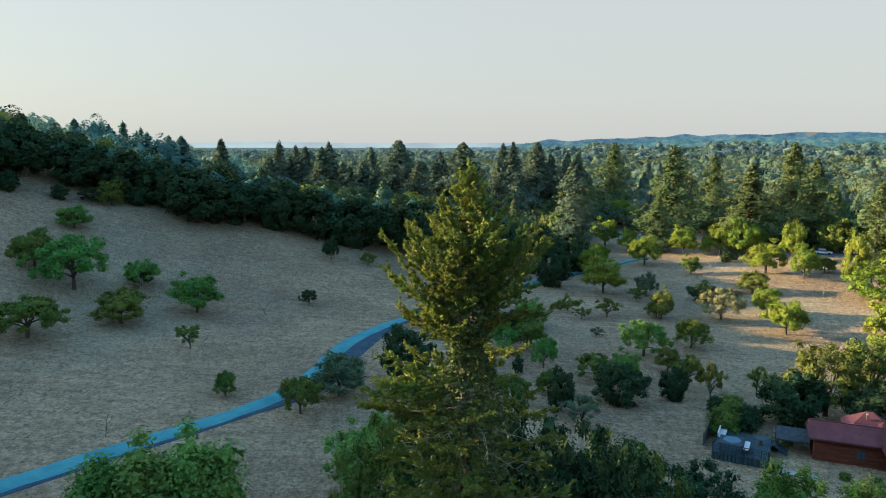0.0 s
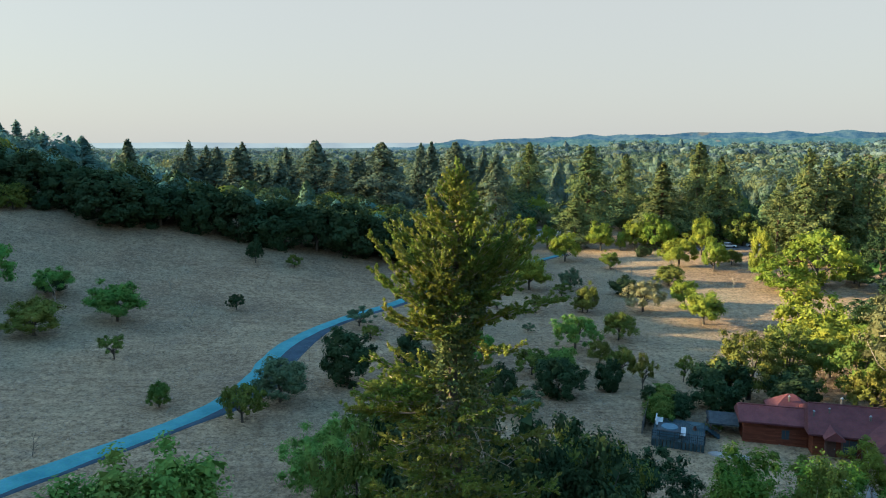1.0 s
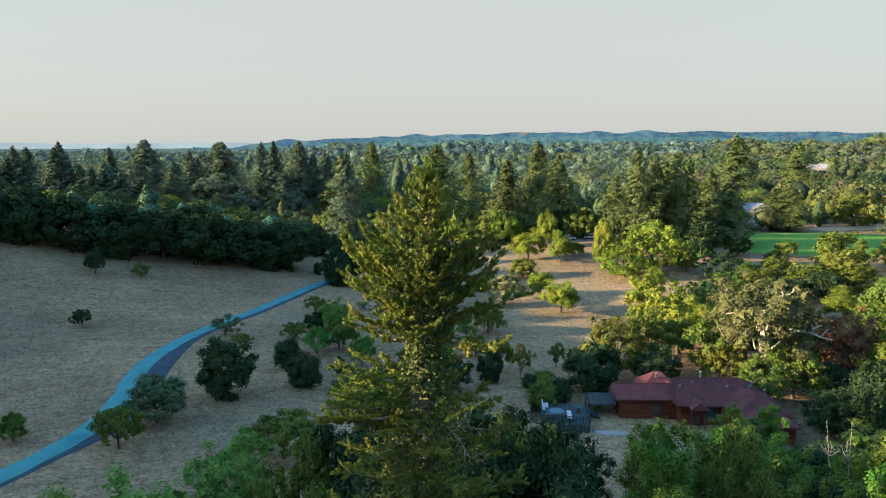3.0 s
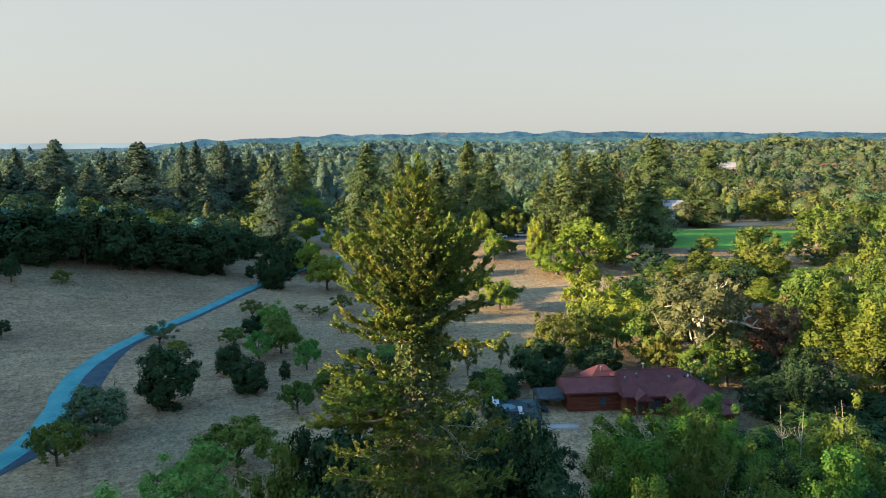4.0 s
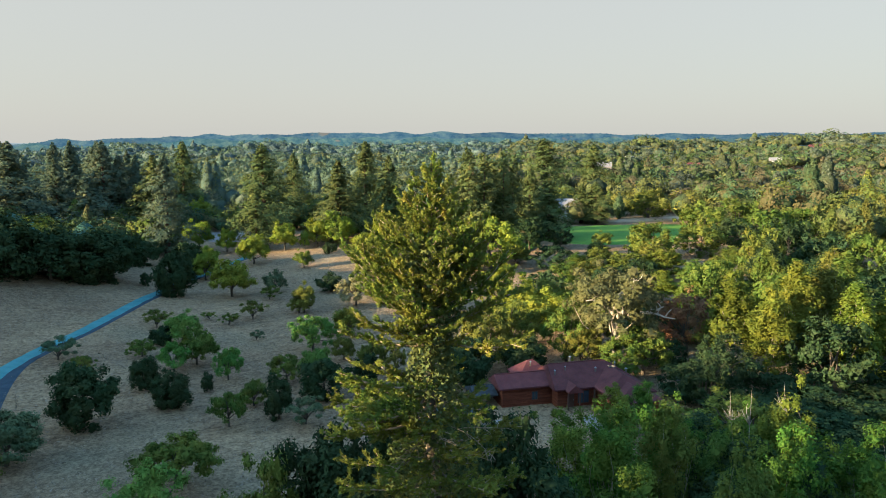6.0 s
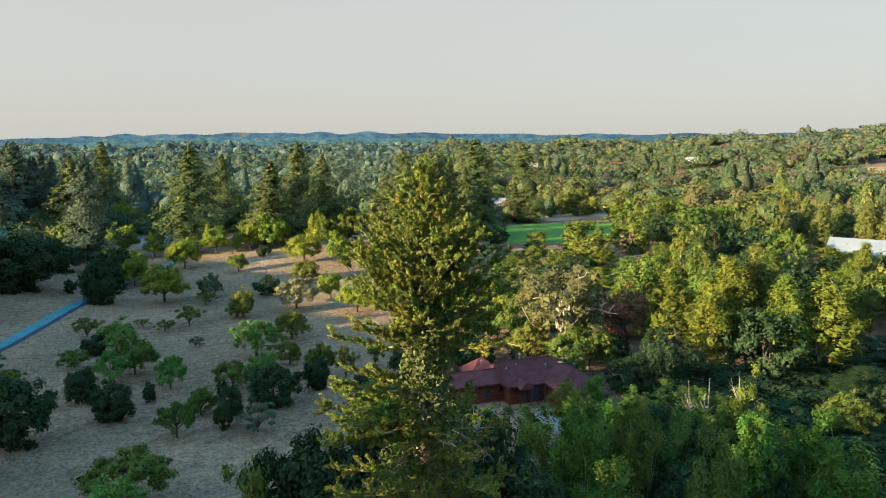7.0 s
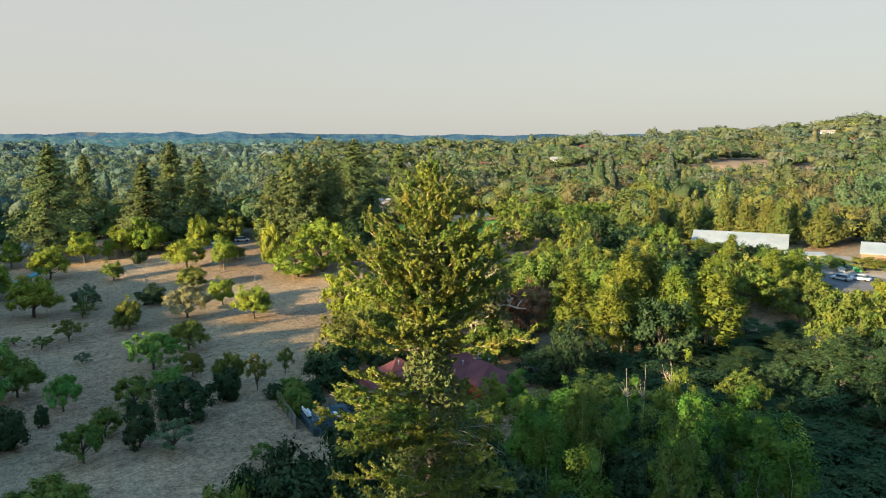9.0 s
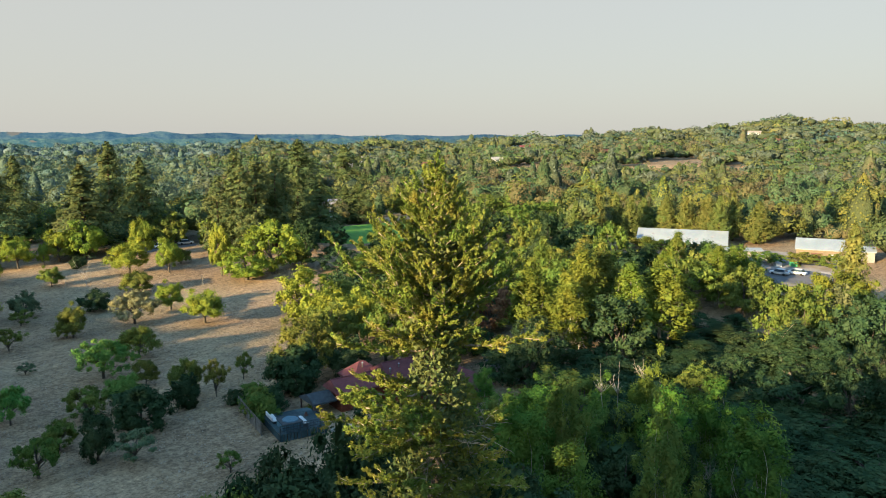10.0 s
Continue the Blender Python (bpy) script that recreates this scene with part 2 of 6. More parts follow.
M_LEAF = {
    "bright": leaf_material("leaf_bright", (0.075, 0.125, 0.02), (0.155, 0.215, 0.032), (0.24, 0.245, 0.03), 0.25, tint=0.5),
    "green": leaf_material("leaf_green", (0.046, 0.13, 0.03), (0.1, 0.222, 0.05), (0.16, 0.225, 0.048), 0.25),
    "poplar": leaf_material("leaf_poplar", (0.028, 0.084, 0.017), (0.074, 0.146, 0.023), (0.14, 0.175, 0.026), 0.25),
    "mid": leaf_material("leaf_mid", (0.037, 0.083, 0.018), (0.093, 0.141, 0.030), (0.157, 0.156, 0.031), 0.2),
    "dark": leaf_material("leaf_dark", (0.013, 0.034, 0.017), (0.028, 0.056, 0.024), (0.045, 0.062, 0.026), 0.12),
    "olive": leaf_material("leaf_olive", (0.055, 0.081, 0.018), (0.112, 0.135, 0.030), (0.155, 0.149, 0.033), 0.2),
    "teal": leaf_material("leaf_grey_green", (0.04, 0.08, 0.045), (0.08, 0.125, 0.065), (0.11, 0.135, 0.065), 0.2),
    "pale": leaf_material("leaf_pale", (0.11, 0.125, 0.06), (0.19, 0.19, 0.095), (0.23, 0.21, 0.11), 0.2),
    "rust": leaf_material("leaf_rust", (0.11, 0.06, 0.035), (0.17, 0.10, 0.05), (0.14, 0.12, 0.05), 0.2),
    "alder": leaf_material("leaf_alder", (0.048, 0.084, 0.016), (0.109, 0.144, 0.022), (0.167, 0.170, 0.026), 0.2, tint=0.5),
    "sycamore": leaf_material("leaf_sycamore", (0.052, 0.068, 0.032), (0.105, 0.122, 0.054), (0.132, 0.13, 0.06), 0.2),
    "cypress": leaf_material("needle_cypress", (0.048, 0.078, 0.023), (0.112, 0.135, 0.036), (0.163, 0.154, 0.043), 0.15),
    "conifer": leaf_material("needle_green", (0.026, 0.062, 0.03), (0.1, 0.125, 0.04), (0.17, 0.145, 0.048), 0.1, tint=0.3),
    # copy of the redwood needles for the belt, blue haze in its colour
    "conifer_blue": leaf_material("needle_hazed", (0.034, 0.076, 0.064), (0.088, 0.115, 0.068), (0.14, 0.122, 0.062), 0.15, tint=0.35),
    "spruce": leaf_material("needle_yellow_green", (0.044, 0.092, 0.02), (0.148, 0.186, 0.032), (0.245, 0.206, 0.045), 0.26, patch=0.3, tint=0.45),
    "wood": leaf_material("woodland_green", (0.041, 0.085, 0.023), (0.095, 0.138, 0.034), (0.142, 0.148, 0.035), 0.15, patch=0.06, tint=0.8),
    # hill leaves paled towards teal to carry the haze
    "hill": leaf_material("hill_wood_hazed", (0.055, 0.135, 0.12), (0.12, 0.215, 0.175), (0.15, 0.22, 0.145), 0.3, patch=0.06),
    "wood_dark": leaf_material("woodland_dark", (0.023, 0.057, 0.033), (0.052, 0.098, 0.048), (0.079, 0.103, 0.043), 0.12, patch=0.06),
    "wood_olive": leaf_material("woodland_olive", (0.054, 0.076, 0.022), (0.108, 0.128, 0.033), (0.142, 0.142, 0.036), 0.15, patch=0.06),
    "wood_brown": leaf_material("woodland_brown", (0.055, 0.06, 0.03), (0.092, 0.094, 0.044), (0.115, 0.105, 0.046), 0.15, patch=0.06),
    # far leaf copies, bluer and paler: distance haze put into the colour
    "far_dark": leaf_material("far_wood_dark_hazed", (0.032, 0.072, 0.064), (0.056, 0.1, 0.08), (0.08, 0.11, 0.078), 0.3, patch=0.04),
    "far_olive": leaf_material("far_wood_olive_hazed", (0.058, 0.091, 0.048), (0.091, 0.122, 0.059), (0.120, 0.129, 0.056), 0.3, patch=0.04),
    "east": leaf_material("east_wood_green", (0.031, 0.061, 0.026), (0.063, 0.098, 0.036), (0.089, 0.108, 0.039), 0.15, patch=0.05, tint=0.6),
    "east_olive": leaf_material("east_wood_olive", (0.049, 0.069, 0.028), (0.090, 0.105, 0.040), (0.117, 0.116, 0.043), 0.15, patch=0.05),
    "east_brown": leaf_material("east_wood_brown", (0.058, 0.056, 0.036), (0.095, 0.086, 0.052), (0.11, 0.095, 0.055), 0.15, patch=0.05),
    # east hills and far greens below: haze tint mixed into the leaves
    "east_far": leaf_material("east_hill_hazed", (0.045, 0.068, 0.056), (0.078, 0.104, 0.08), (0.1, 0.112, 0.082), 0.2, patch=0.04),
    "far": leaf_material("far_wood_hazed", (0.045, 0.085, 0.066), (0.07, 0.115, 0.08), (0.095, 0.125, 0.075), 0.3, patch=0.04, tint=0.8),
    "far_haze": leaf_material("far_wood_haze_blue", (0.042, 0.08, 0.092), (0.066, 0.106, 0.112), (0.088, 0.115, 0.104), 0.4, patch=0.04, tint=0.8),
}
def canopy_material(name, a, b, c):
    """Tree canopy seen from far: leafy relief with its gaps darkened in colour, lighter and darker trees."""
    m, n, l = material(name)
    out = n.new("ShaderNodeOutputMaterial")
    geo = n.new("ShaderNodeNewGeometry")
    n1 = noise_node(n, l, geo.outputs["Position"], 1.1, 5.0, 0.75)
    # hollows of the relief are painted darker, as shade between leaves
    r1 = ramp_node(n, ((0.36, tuple(0.7 * q for q in a)), (0.5, a), (0.66, b)))
    l.new(n1.outputs[0], r1.inputs[0])
    n2 = noise_node(n, l, geo.outputs["Position"], 0.09, 2.0)
    pk = n.new("ShaderNodeMapRange")
    pk.inputs[1].default_value, pk.inputs[2].default_value, pk.inputs[4].default_value = 0.45, 0.65, 0.8
    l.new(n2.outputs[0], pk.inputs[0])
    col = mix_colour(n, l, pk.outputs[0], r1.outputs[0], c)
    n3 = noise_node(n, l, geo.outputs["Position"], 0.05, 2.0)
    hs = n.new("ShaderNodeHueSaturation")
    v = n.new("ShaderNodeMapRange")
    v.inputs[1].default_value, v.inputs[2].default_value, v.inputs[3].default_value, v.inputs[4].default_value = 0.3, 0.7, 0.75, 1.25
    l.new(n3.outputs[1], v.inputs[0])
    l.new(v.outputs[0], hs.inputs["Value"])
    l.new(col, hs.inputs["Color"])
    dif = n.new("ShaderNodeBsdfDiffuse")
    l.new(hs.outputs[0], dif.inputs["Color"])
    bp = n.new("ShaderNodeBump")
    bp.inputs["Strength"].default_value, bp.inputs["Distance"].default_value = 1.0, 1.2
    l.new(n1.outputs[0], bp.inputs["Height"])
    l.new(bp.outputs[0], dif.inputs["Normal"])
    l.new(dif.outputs[0], out.inputs[0])
    return m


M_CANOPY = canopy_material("valley_canopy", (0.04, 0.068, 0.036), (0.068, 0.095, 0.042), (0.088, 0.1, 0.044))
# these two canopies hold the distance haze in their colour
M_CANOPY_FAR = canopy_material("far_canopy_hazed", (0.052, 0.09, 0.078), (0.075, 0.115, 0.09), (0.095, 0.122, 0.084))
M_CANOPY_HAZE = canopy_material("haze_blue_canopy", (0.05, 0.088, 0.095), (0.07, 0.112, 0.115), (0.085, 0.115, 0.105))
M_CANOPY_EAST = canopy_material("east_canopy", (0.036, 0.055, 0.036), (0.06, 0.08, 0.044), (0.08, 0.088, 0.048))
# teal haze over the hill is part of this canopy colour
M_CANOPY_HILL = canopy_material("hill_canopy_hazed", (0.05, 0.13, 0.11), (0.09, 0.19, 0.15), (0.11, 0.19, 0.13))
M_ROOF = rough_material("red_shingle", (0.068, 0.025, 0.028), (0.1, 0.037, 0.039), 0.8, 0.9, 0.4, vary=0.22)
M_SIDING = rough_material("red_brown_board", (0.085, 0.024, 0.014), (0.14, 0.042, 0.022), 1.5, 0.85, 0.3, stretch=(0.4, 0.4, 3), vary=0.18)
M_TRIM = rough_material("dark_trim", (0.05, 0.025, 0.02), (0.08, 0.04, 0.03), 2, 0.8, 0.2)
M_WHITE = rough_material("white_paint", (0.30, 0.32, 0.33), (0.40, 0.42, 0.42), 0.7, 0.6, 0.1)
M_METAL = rough_material("white_sheet_metal", (0.125, 0.16, 0.185), (0.165, 0.2, 0.22), 0.3, 0.5, 0.1)
M_DECK = rough_material("weathered_deck", (0.018, 0.037, 0.045), (0.034, 0.06, 0.068), 1.2, 0.9, 0.3, vary=0.2)
M_RAIL = rough_material("dark_rail_wood", (0.022, 0.03, 0.036), (0.04, 0.052, 0.06), 2, 0.9, 0.3)
M_FENCE = rough_material("grey_fence_wood", (0.07, 0.068, 0.062), (0.13, 0.125, 0.115), 2, 0.9, 0.3, vary=0.2)
M_TAN = rough_material("tan_boarding", (0.09, 0.075, 0.05), (0.12, 0.10, 0.065), 0.8, 0.8, 0.2)
M_RED = rough_material("red_paint", (0.42, 0.06, 0.04), (0.55, 0.09, 0.06), 1, 0.6, 0.1)
M_BLUE = rough_material("blue_cover", (0.02, 0.075, 0.11), (0.032, 0.10, 0.145), 1.5, 0.6, 0.2)
M_GLASS = glass_material("window_glass", (0.03, 0.05, 0.07))
M_CAR = glass_material("car_paint", (0.55, 0.62, 0.68))
M_TYRE = rough_material("tyre", (0.015, 0.015, 0.015), (0.03, 0.03, 0.03), 5, 0.9, 0.2)
M_FARWALL = rough_material("cream_wall", (0.13, 0.125, 0.115), (0.18, 0.17, 0.16), 0.5, 0.8, 0.1)
M_SLATE = rough_material("grey_roof", (0.14, 0.15, 0.17), (0.22, 0.23, 0.25), 0.8, 0.85, 0.2)


# ---- ground ----
def sig(v):
    return 1 / (1 + math.exp(-max(-60, min(60, v))))


def softplus(v):
    return v if v > 40 else math.log1p(math.exp(max(-60, v)))


def smooth(a, b, v):
    k = max(0.0, min(1.0, (v - a) / (b - a)))
    return k * k * (3 - 2 * k)


def ground_z(x, y):
    """Valley floor, the grass slope behind the road, the wooded hill in the west, the far hills."""
    p = -0.5 * x + 0.866 * y
    z = -1.5 - 2.5 * sig((x - 12) / 10)
    z += 2.5 * softplus((p - 128) / 10) * sig((18 - x) / 9) * (1 - smooth(168, 250, y)) * (1 - smooth(95, 180, -x))
    z += (54.8 + 9.2 * (1 - smooth(130, 190, y))) * math.exp(-((x + 228) / 95) ** 2) * (1 - 0.34 * smooth(180, 280, y) - 0.66 * smooth(310, 480, y)) * smooth(-420, -150, y)
    z += 8.0 * math.exp(-((x + 126) / 36) ** 2 - ((y - 292) / 55) ** 2)
    r, th = math.hypot(x, y), math.degrees(math.atan2(x, y))
    if r > 115:
        z += 5.0 * smooth(115, 215, r) * smooth(5, 40, th)
    if r > 320 and th > 0:
        el = 0.15 * smooth(2, 20, th) + 0.28 * smooth(35, 62, th) + 1.3 * smooth(64, 88, th) + (0.12 * math.sin(th * 0.62) + 0.09 * math.sin(th * 1.45 + 1)) * smooth(4, 20, th)
        top = (10 + 1500 * math.tan(radians(el))) * smooth(0, 14, th)
        z += 8 * smooth(560, 600, r) * smooth(58, 65, th) * (1 - smooth(81, 88, th))
        k = smooth(320, 1500, r)
        z += top * (0.55 * k + 0.45 * k * k) + 5 * k * math.sin(th * 0.55 + r * 0.004) * math.sin(r * 0.011 + th * 0.13)
    return z


def mesh_from(name, verts, faces, mat, smooth_faces=False):
    me = bpy.data.meshes.new(name)
    me.from_pydata([tuple(v) for v in verts], [], faces)
    me.materials.append(mat)
    if smooth_faces:
        me.shade_smooth()
    me.update()
    return me


def part(name, bm, mat, parent=None, label="", at=None):
    """One bmesh, or one mesh, as ONE object under a thing or a part."""
    if isinstance(bm, bpy.types.Mesh):
        me = bm
    else:
        me = bpy.data.meshes.new(name)
        bm.to_mesh(me)
        bm.free()
    if mat and not me.materials:
        me.materials.append(mat)
    ob = new(name, me)
    if parent:
        ob.parent = parent
    if at is not None:
        ob.matrix_basis = at
    if label:
        ob["label"] = label
    return ob


def box(bm, x0, y0, z0, x1, y1, z1):
    vs = [bm.verts.new((x, y, z)) for z in (z0, z1) for x, y in ((x0, y0), (x1, y0), (x1, y1), (x0, y1))]
    for f in ((3, 2, 1, 0), (4, 5, 6, 7), (0, 1, 5, 4), (1, 2, 6, 5), (2, 3, 7, 6), (3, 0, 4, 7)):
        bm.faces.new([vs[i] for i in f])
    return bm


def build_ground():
    radii = [0.0]
    while radii[-1] < 4900:
        r = radii[-1]
        radii.append(r + (2.6 if r < 260 else 2.6 * (1 + (r - 260) * 0.012)))
    n = 300
    verts, faces = [(0, 0, ground_z(0, 0))], []
    for r in radii[1:]:
        for i in range(n):
            a = 2 * math.pi * i / n
            x, y = r * math.sin(a), r * math.cos(a)
            z = ground_z(x, y)
            if r < 320:
                z += 0.10 * noise.noise((x * 0.12, y * 0.12, 0)) + 0.25 * noise.noise((x * 0.03, y * 0.03, 4))
            verts.append((x, y, z))
    for i in range(n):
        faces.append((0, 1 + (i + 1) % n, 1 + i))
    for k in range(len(radii) - 2):
        a, b = 1 + k * n, 1 + (k + 1) * n
        for i in range(n):
            j = (i + 1) % n
            faces.append((a + i, a + j, b + j, b + i))
    me = mesh_from("ground", verts, faces, M_GRASS, True)
    # beyond 950 m the ground takes the haze-tinted canopy colour
    me.materials.append(M_CANOPY_HAZE)
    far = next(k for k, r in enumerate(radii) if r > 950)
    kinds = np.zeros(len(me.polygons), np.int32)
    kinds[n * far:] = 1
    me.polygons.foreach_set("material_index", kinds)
    ob = new("ground", me)
    return tagged(ob, "sloping dry straw-coloured grassland with bare patches", "ground", kind="structure")


def surface_z(x, y):
    z = ground_z(x, y)
    if math.hypot(x, y) < 320:
        z += 0.10 * noise.noise((x * 0.12, y * 0.12, 0)) + 0.25 * noise.noise((x * 0.03, y * 0.03, 4))
    return z


def spline(points, step=1.5):
    pts, out = [Vector((*p, 0)) for p in points], []
    for i in range(len(pts) - 1):
        p0, p1, p2, p3 = pts[max(i - 1, 0)], pts[i], pts[i + 1], pts[min(i + 2, len(pts) - 1)]
        n = max(2, int((p2 - p1).length / step))
        for k in range(n):
            t = k / n
            out.append(0.5 * (2 * p1 + (p2 - p0) * t + (2 * p0 - 5 * p1 + 4 * p2 - p3) * t * t + (3 * p1 - p0 - 3 * p2 + p3) * t ** 3))
    out.append(pts[-1])
    return out


def strip(name, line, left, right, mat, lift=0.10, cross=5):
    """A band along a line, draped on the ground, with sides that go down into it."""
    verts, faces = [], []
    for i, p in enumerate(line):
        d = (line[min(i + 1, len(line) - 1)] - line[max(i - 1, 0)]).normalized()
        s = Vector((d.y, -d.x, 0))
        a, b = left(i / len(line)), right(i / len(line))
        for k in range(cross):
            q = p + s * (a + (b - a) * k / (cross - 1))
            edge = -0.2 if k in (0, cross - 1) else 0.0
            verts.append((q.x, q.y, surface_z(q.x, q.y) + lift + edge))
        if i:
            for k in range(cross - 1):
                u = (i - 1) * cross + k
                faces.append((u, u + 1, u + cross + 1, u + cross))
    return new(name, mesh_from(name, verts, faces, mat, True))


def sheet(name, cx, cy, rx, ry, turn, mat, lift=0.12, wobble=0.12, power=2.6):
    """A rounded patch draped on the ground."""
    verts, faces = [(cx, cy, surface_z(cx, cy) + lift)], []
    rings, n = 10, 48
    ca, sa = math.cos(radians(turn)), math.sin(radians(turn))
    for k in range(1, rings + 1):
        for i in range(n):
            a = 2 * math.pi * i / n
            q = (abs(math.cos(a)) ** power + abs(math.sin(a)) ** power) ** (-1 / power)
            q *= 1 + wobble * noise.noise((math.cos(a) * 1.7 + cx, math.sin(a) * 1.7 + cy, 2))
            u, v = rx * q * math.cos(a) * k / rings, ry * q * math.sin(a) * k / rings
            x, y = cx + u * ca - v * sa, cy + u * sa + v * ca
            verts.append((x, y, surface_z(x, y) + (lift if k < rings else -0.3)))
    for i in range(n):
        faces.append((0, 1 + i, 1 + (i + 1) % n))
    for k in range(rings - 1):
        a, b = 1 + k * n, 1 + (k + 1) * n
        for i in range(n):
            j = (i + 1) % n
            faces.append((a + i, b + i, b + j, a + j))
    return new(name, mesh_from(name, verts, faces, mat, True))


build_ground()
ROAD = spline([(-48, 47), (-40, 58), (-33, 66.8), (-24.4, 77), (-19.4, 84.6), (-16.6, 93), (-15.3, 101.5), (-13.0, 110.5), (-8, 120.5),
               (-2.6, 128.4), (3.3, 135.5), (11.5, 147.2), (17.9, 156.8), (24.1, 165.2), (33, 177), (46, 190), (60, 203)])
tagged(strip("road", ROAD, lambda k: -1.9 + 0.4 * smooth(0.3, 0.5, k) + 0.3 * noise.noise((k * 60, 1, 0)), lambda k: 1.9 - 0.4 * smooth(0.3, 0.5, k) + 0.3 * noise.noise((k * 60, 7, 0)), M_ROAD), "narrow bluish gravel lane curving through dry grass", "road", kind="structure")
tagged(strip("road_edge", ROAD, lambda k: 0.5, lambda k: 2.0 + 2.4 * smooth(0.20, 0.28, k) * (1 - smooth(0.36, 0.46, k)), M_ROAD_DARK, 0.055, 7),
       "dark asphalt margin beside the gravel lane", "road", kind="structure")


# ---- trees: builders ----
def mesh_np(name, verts, quads, mat):
    verts, quads = np.asarray(verts, np.float32), np.asarray(quads, np.int32)
    me = bpy.data.meshes.new(name)
    me.vertices.add(len(verts))
    me.vertices.foreach_set("co", verts.ravel())
    me.loops.add(quads.size)
    me.loops.foreach_set("vertex_index", quads.ravel())
    me.polygons.add(len(quads))
    me.polygons.foreach_set("loop_start", np.arange(len(quads), dtype=np.int32) * quads.shape[1])
    me.materials.append(mat)
    me.update(calc_edges=True)
    me.validate()
    return me


def unit(v):
    return v / np.maximum(np.linalg.norm(v, axis=-1, keepdims=True), 1e-9)


def dirs(rng, n):
    return unit(rng.normal(size=(n, 3)))


def cards(rng, centres, normals, size, aspect=0.6, along=None):
    """Leaf sprays: one pointed blade for each centre."""
    n = len(centres)
    nn = unit(normals)
    t = along if along is not None else rng.normal(size=(n, 3))
    t = unit(t - nn * np.sum(t * nn, axis=1, keepdims=True))
    b = np.cross(nn, t)
    s = size * rng.uniform(0.65, 1.3, (n, 1))
    fold = nn * s * rng.uniform(-0.25, 0.25, (n, 1))
    v = np.stack([centres + t * s * 0.55, centres - t * s * 0.4 + b * s * aspect * 0.52 + fold, centres - t * s * 0.4 - b * s * aspect * 0.52 - fold], axis=1)
    return v.reshape(-1, 3)


def blades_of(verts):
    return np.arange(len(verts)).reshape(-1, 3)


def tube(verts, faces, pts, radii, sides=6):
    base = len(verts)
    for i, (p, r) in enumerate(zip(pts, radii)):
        d = (pts[min(i + 1, len(pts) - 1)] - pts[max(i - 1, 0)]).normalized()
        a = d.orthogonal().normalized()
        b = d.cross(a)
        for k in range(sides):
            w = 2 * math.pi * k / sides
            verts.append(p + (a * math.cos(w) + b * math.sin(w)) * r)
    for i in range(len(pts) - 1):
        for k in range(sides):
            j = (k + 1) % sides
            u = base + i * sides
            faces.append((u + k, u + j, u + sides + j, u + sides + k))
    faces.append(tuple(base + k for k in range(sides))[::-1])
    faces.append(tuple(base + (len(pts) - 1) * sides + k for k in range(sides)))


def bent(a, b, rng, sag=0.12, n=5):
    a, b = Vector(a), Vector(b)
    m = (b - a).length * sag
    off = Vector(rng.uniform(-m, m, 3))
    off.z += m * 0.5
    return [a.lerp(b, k / n) + off * math.sin(math.pi * k / n) + Vector(rng.uniform(-0.15, 0.15, 3)) * m * (0 < k < n) for k in range(n + 1)]


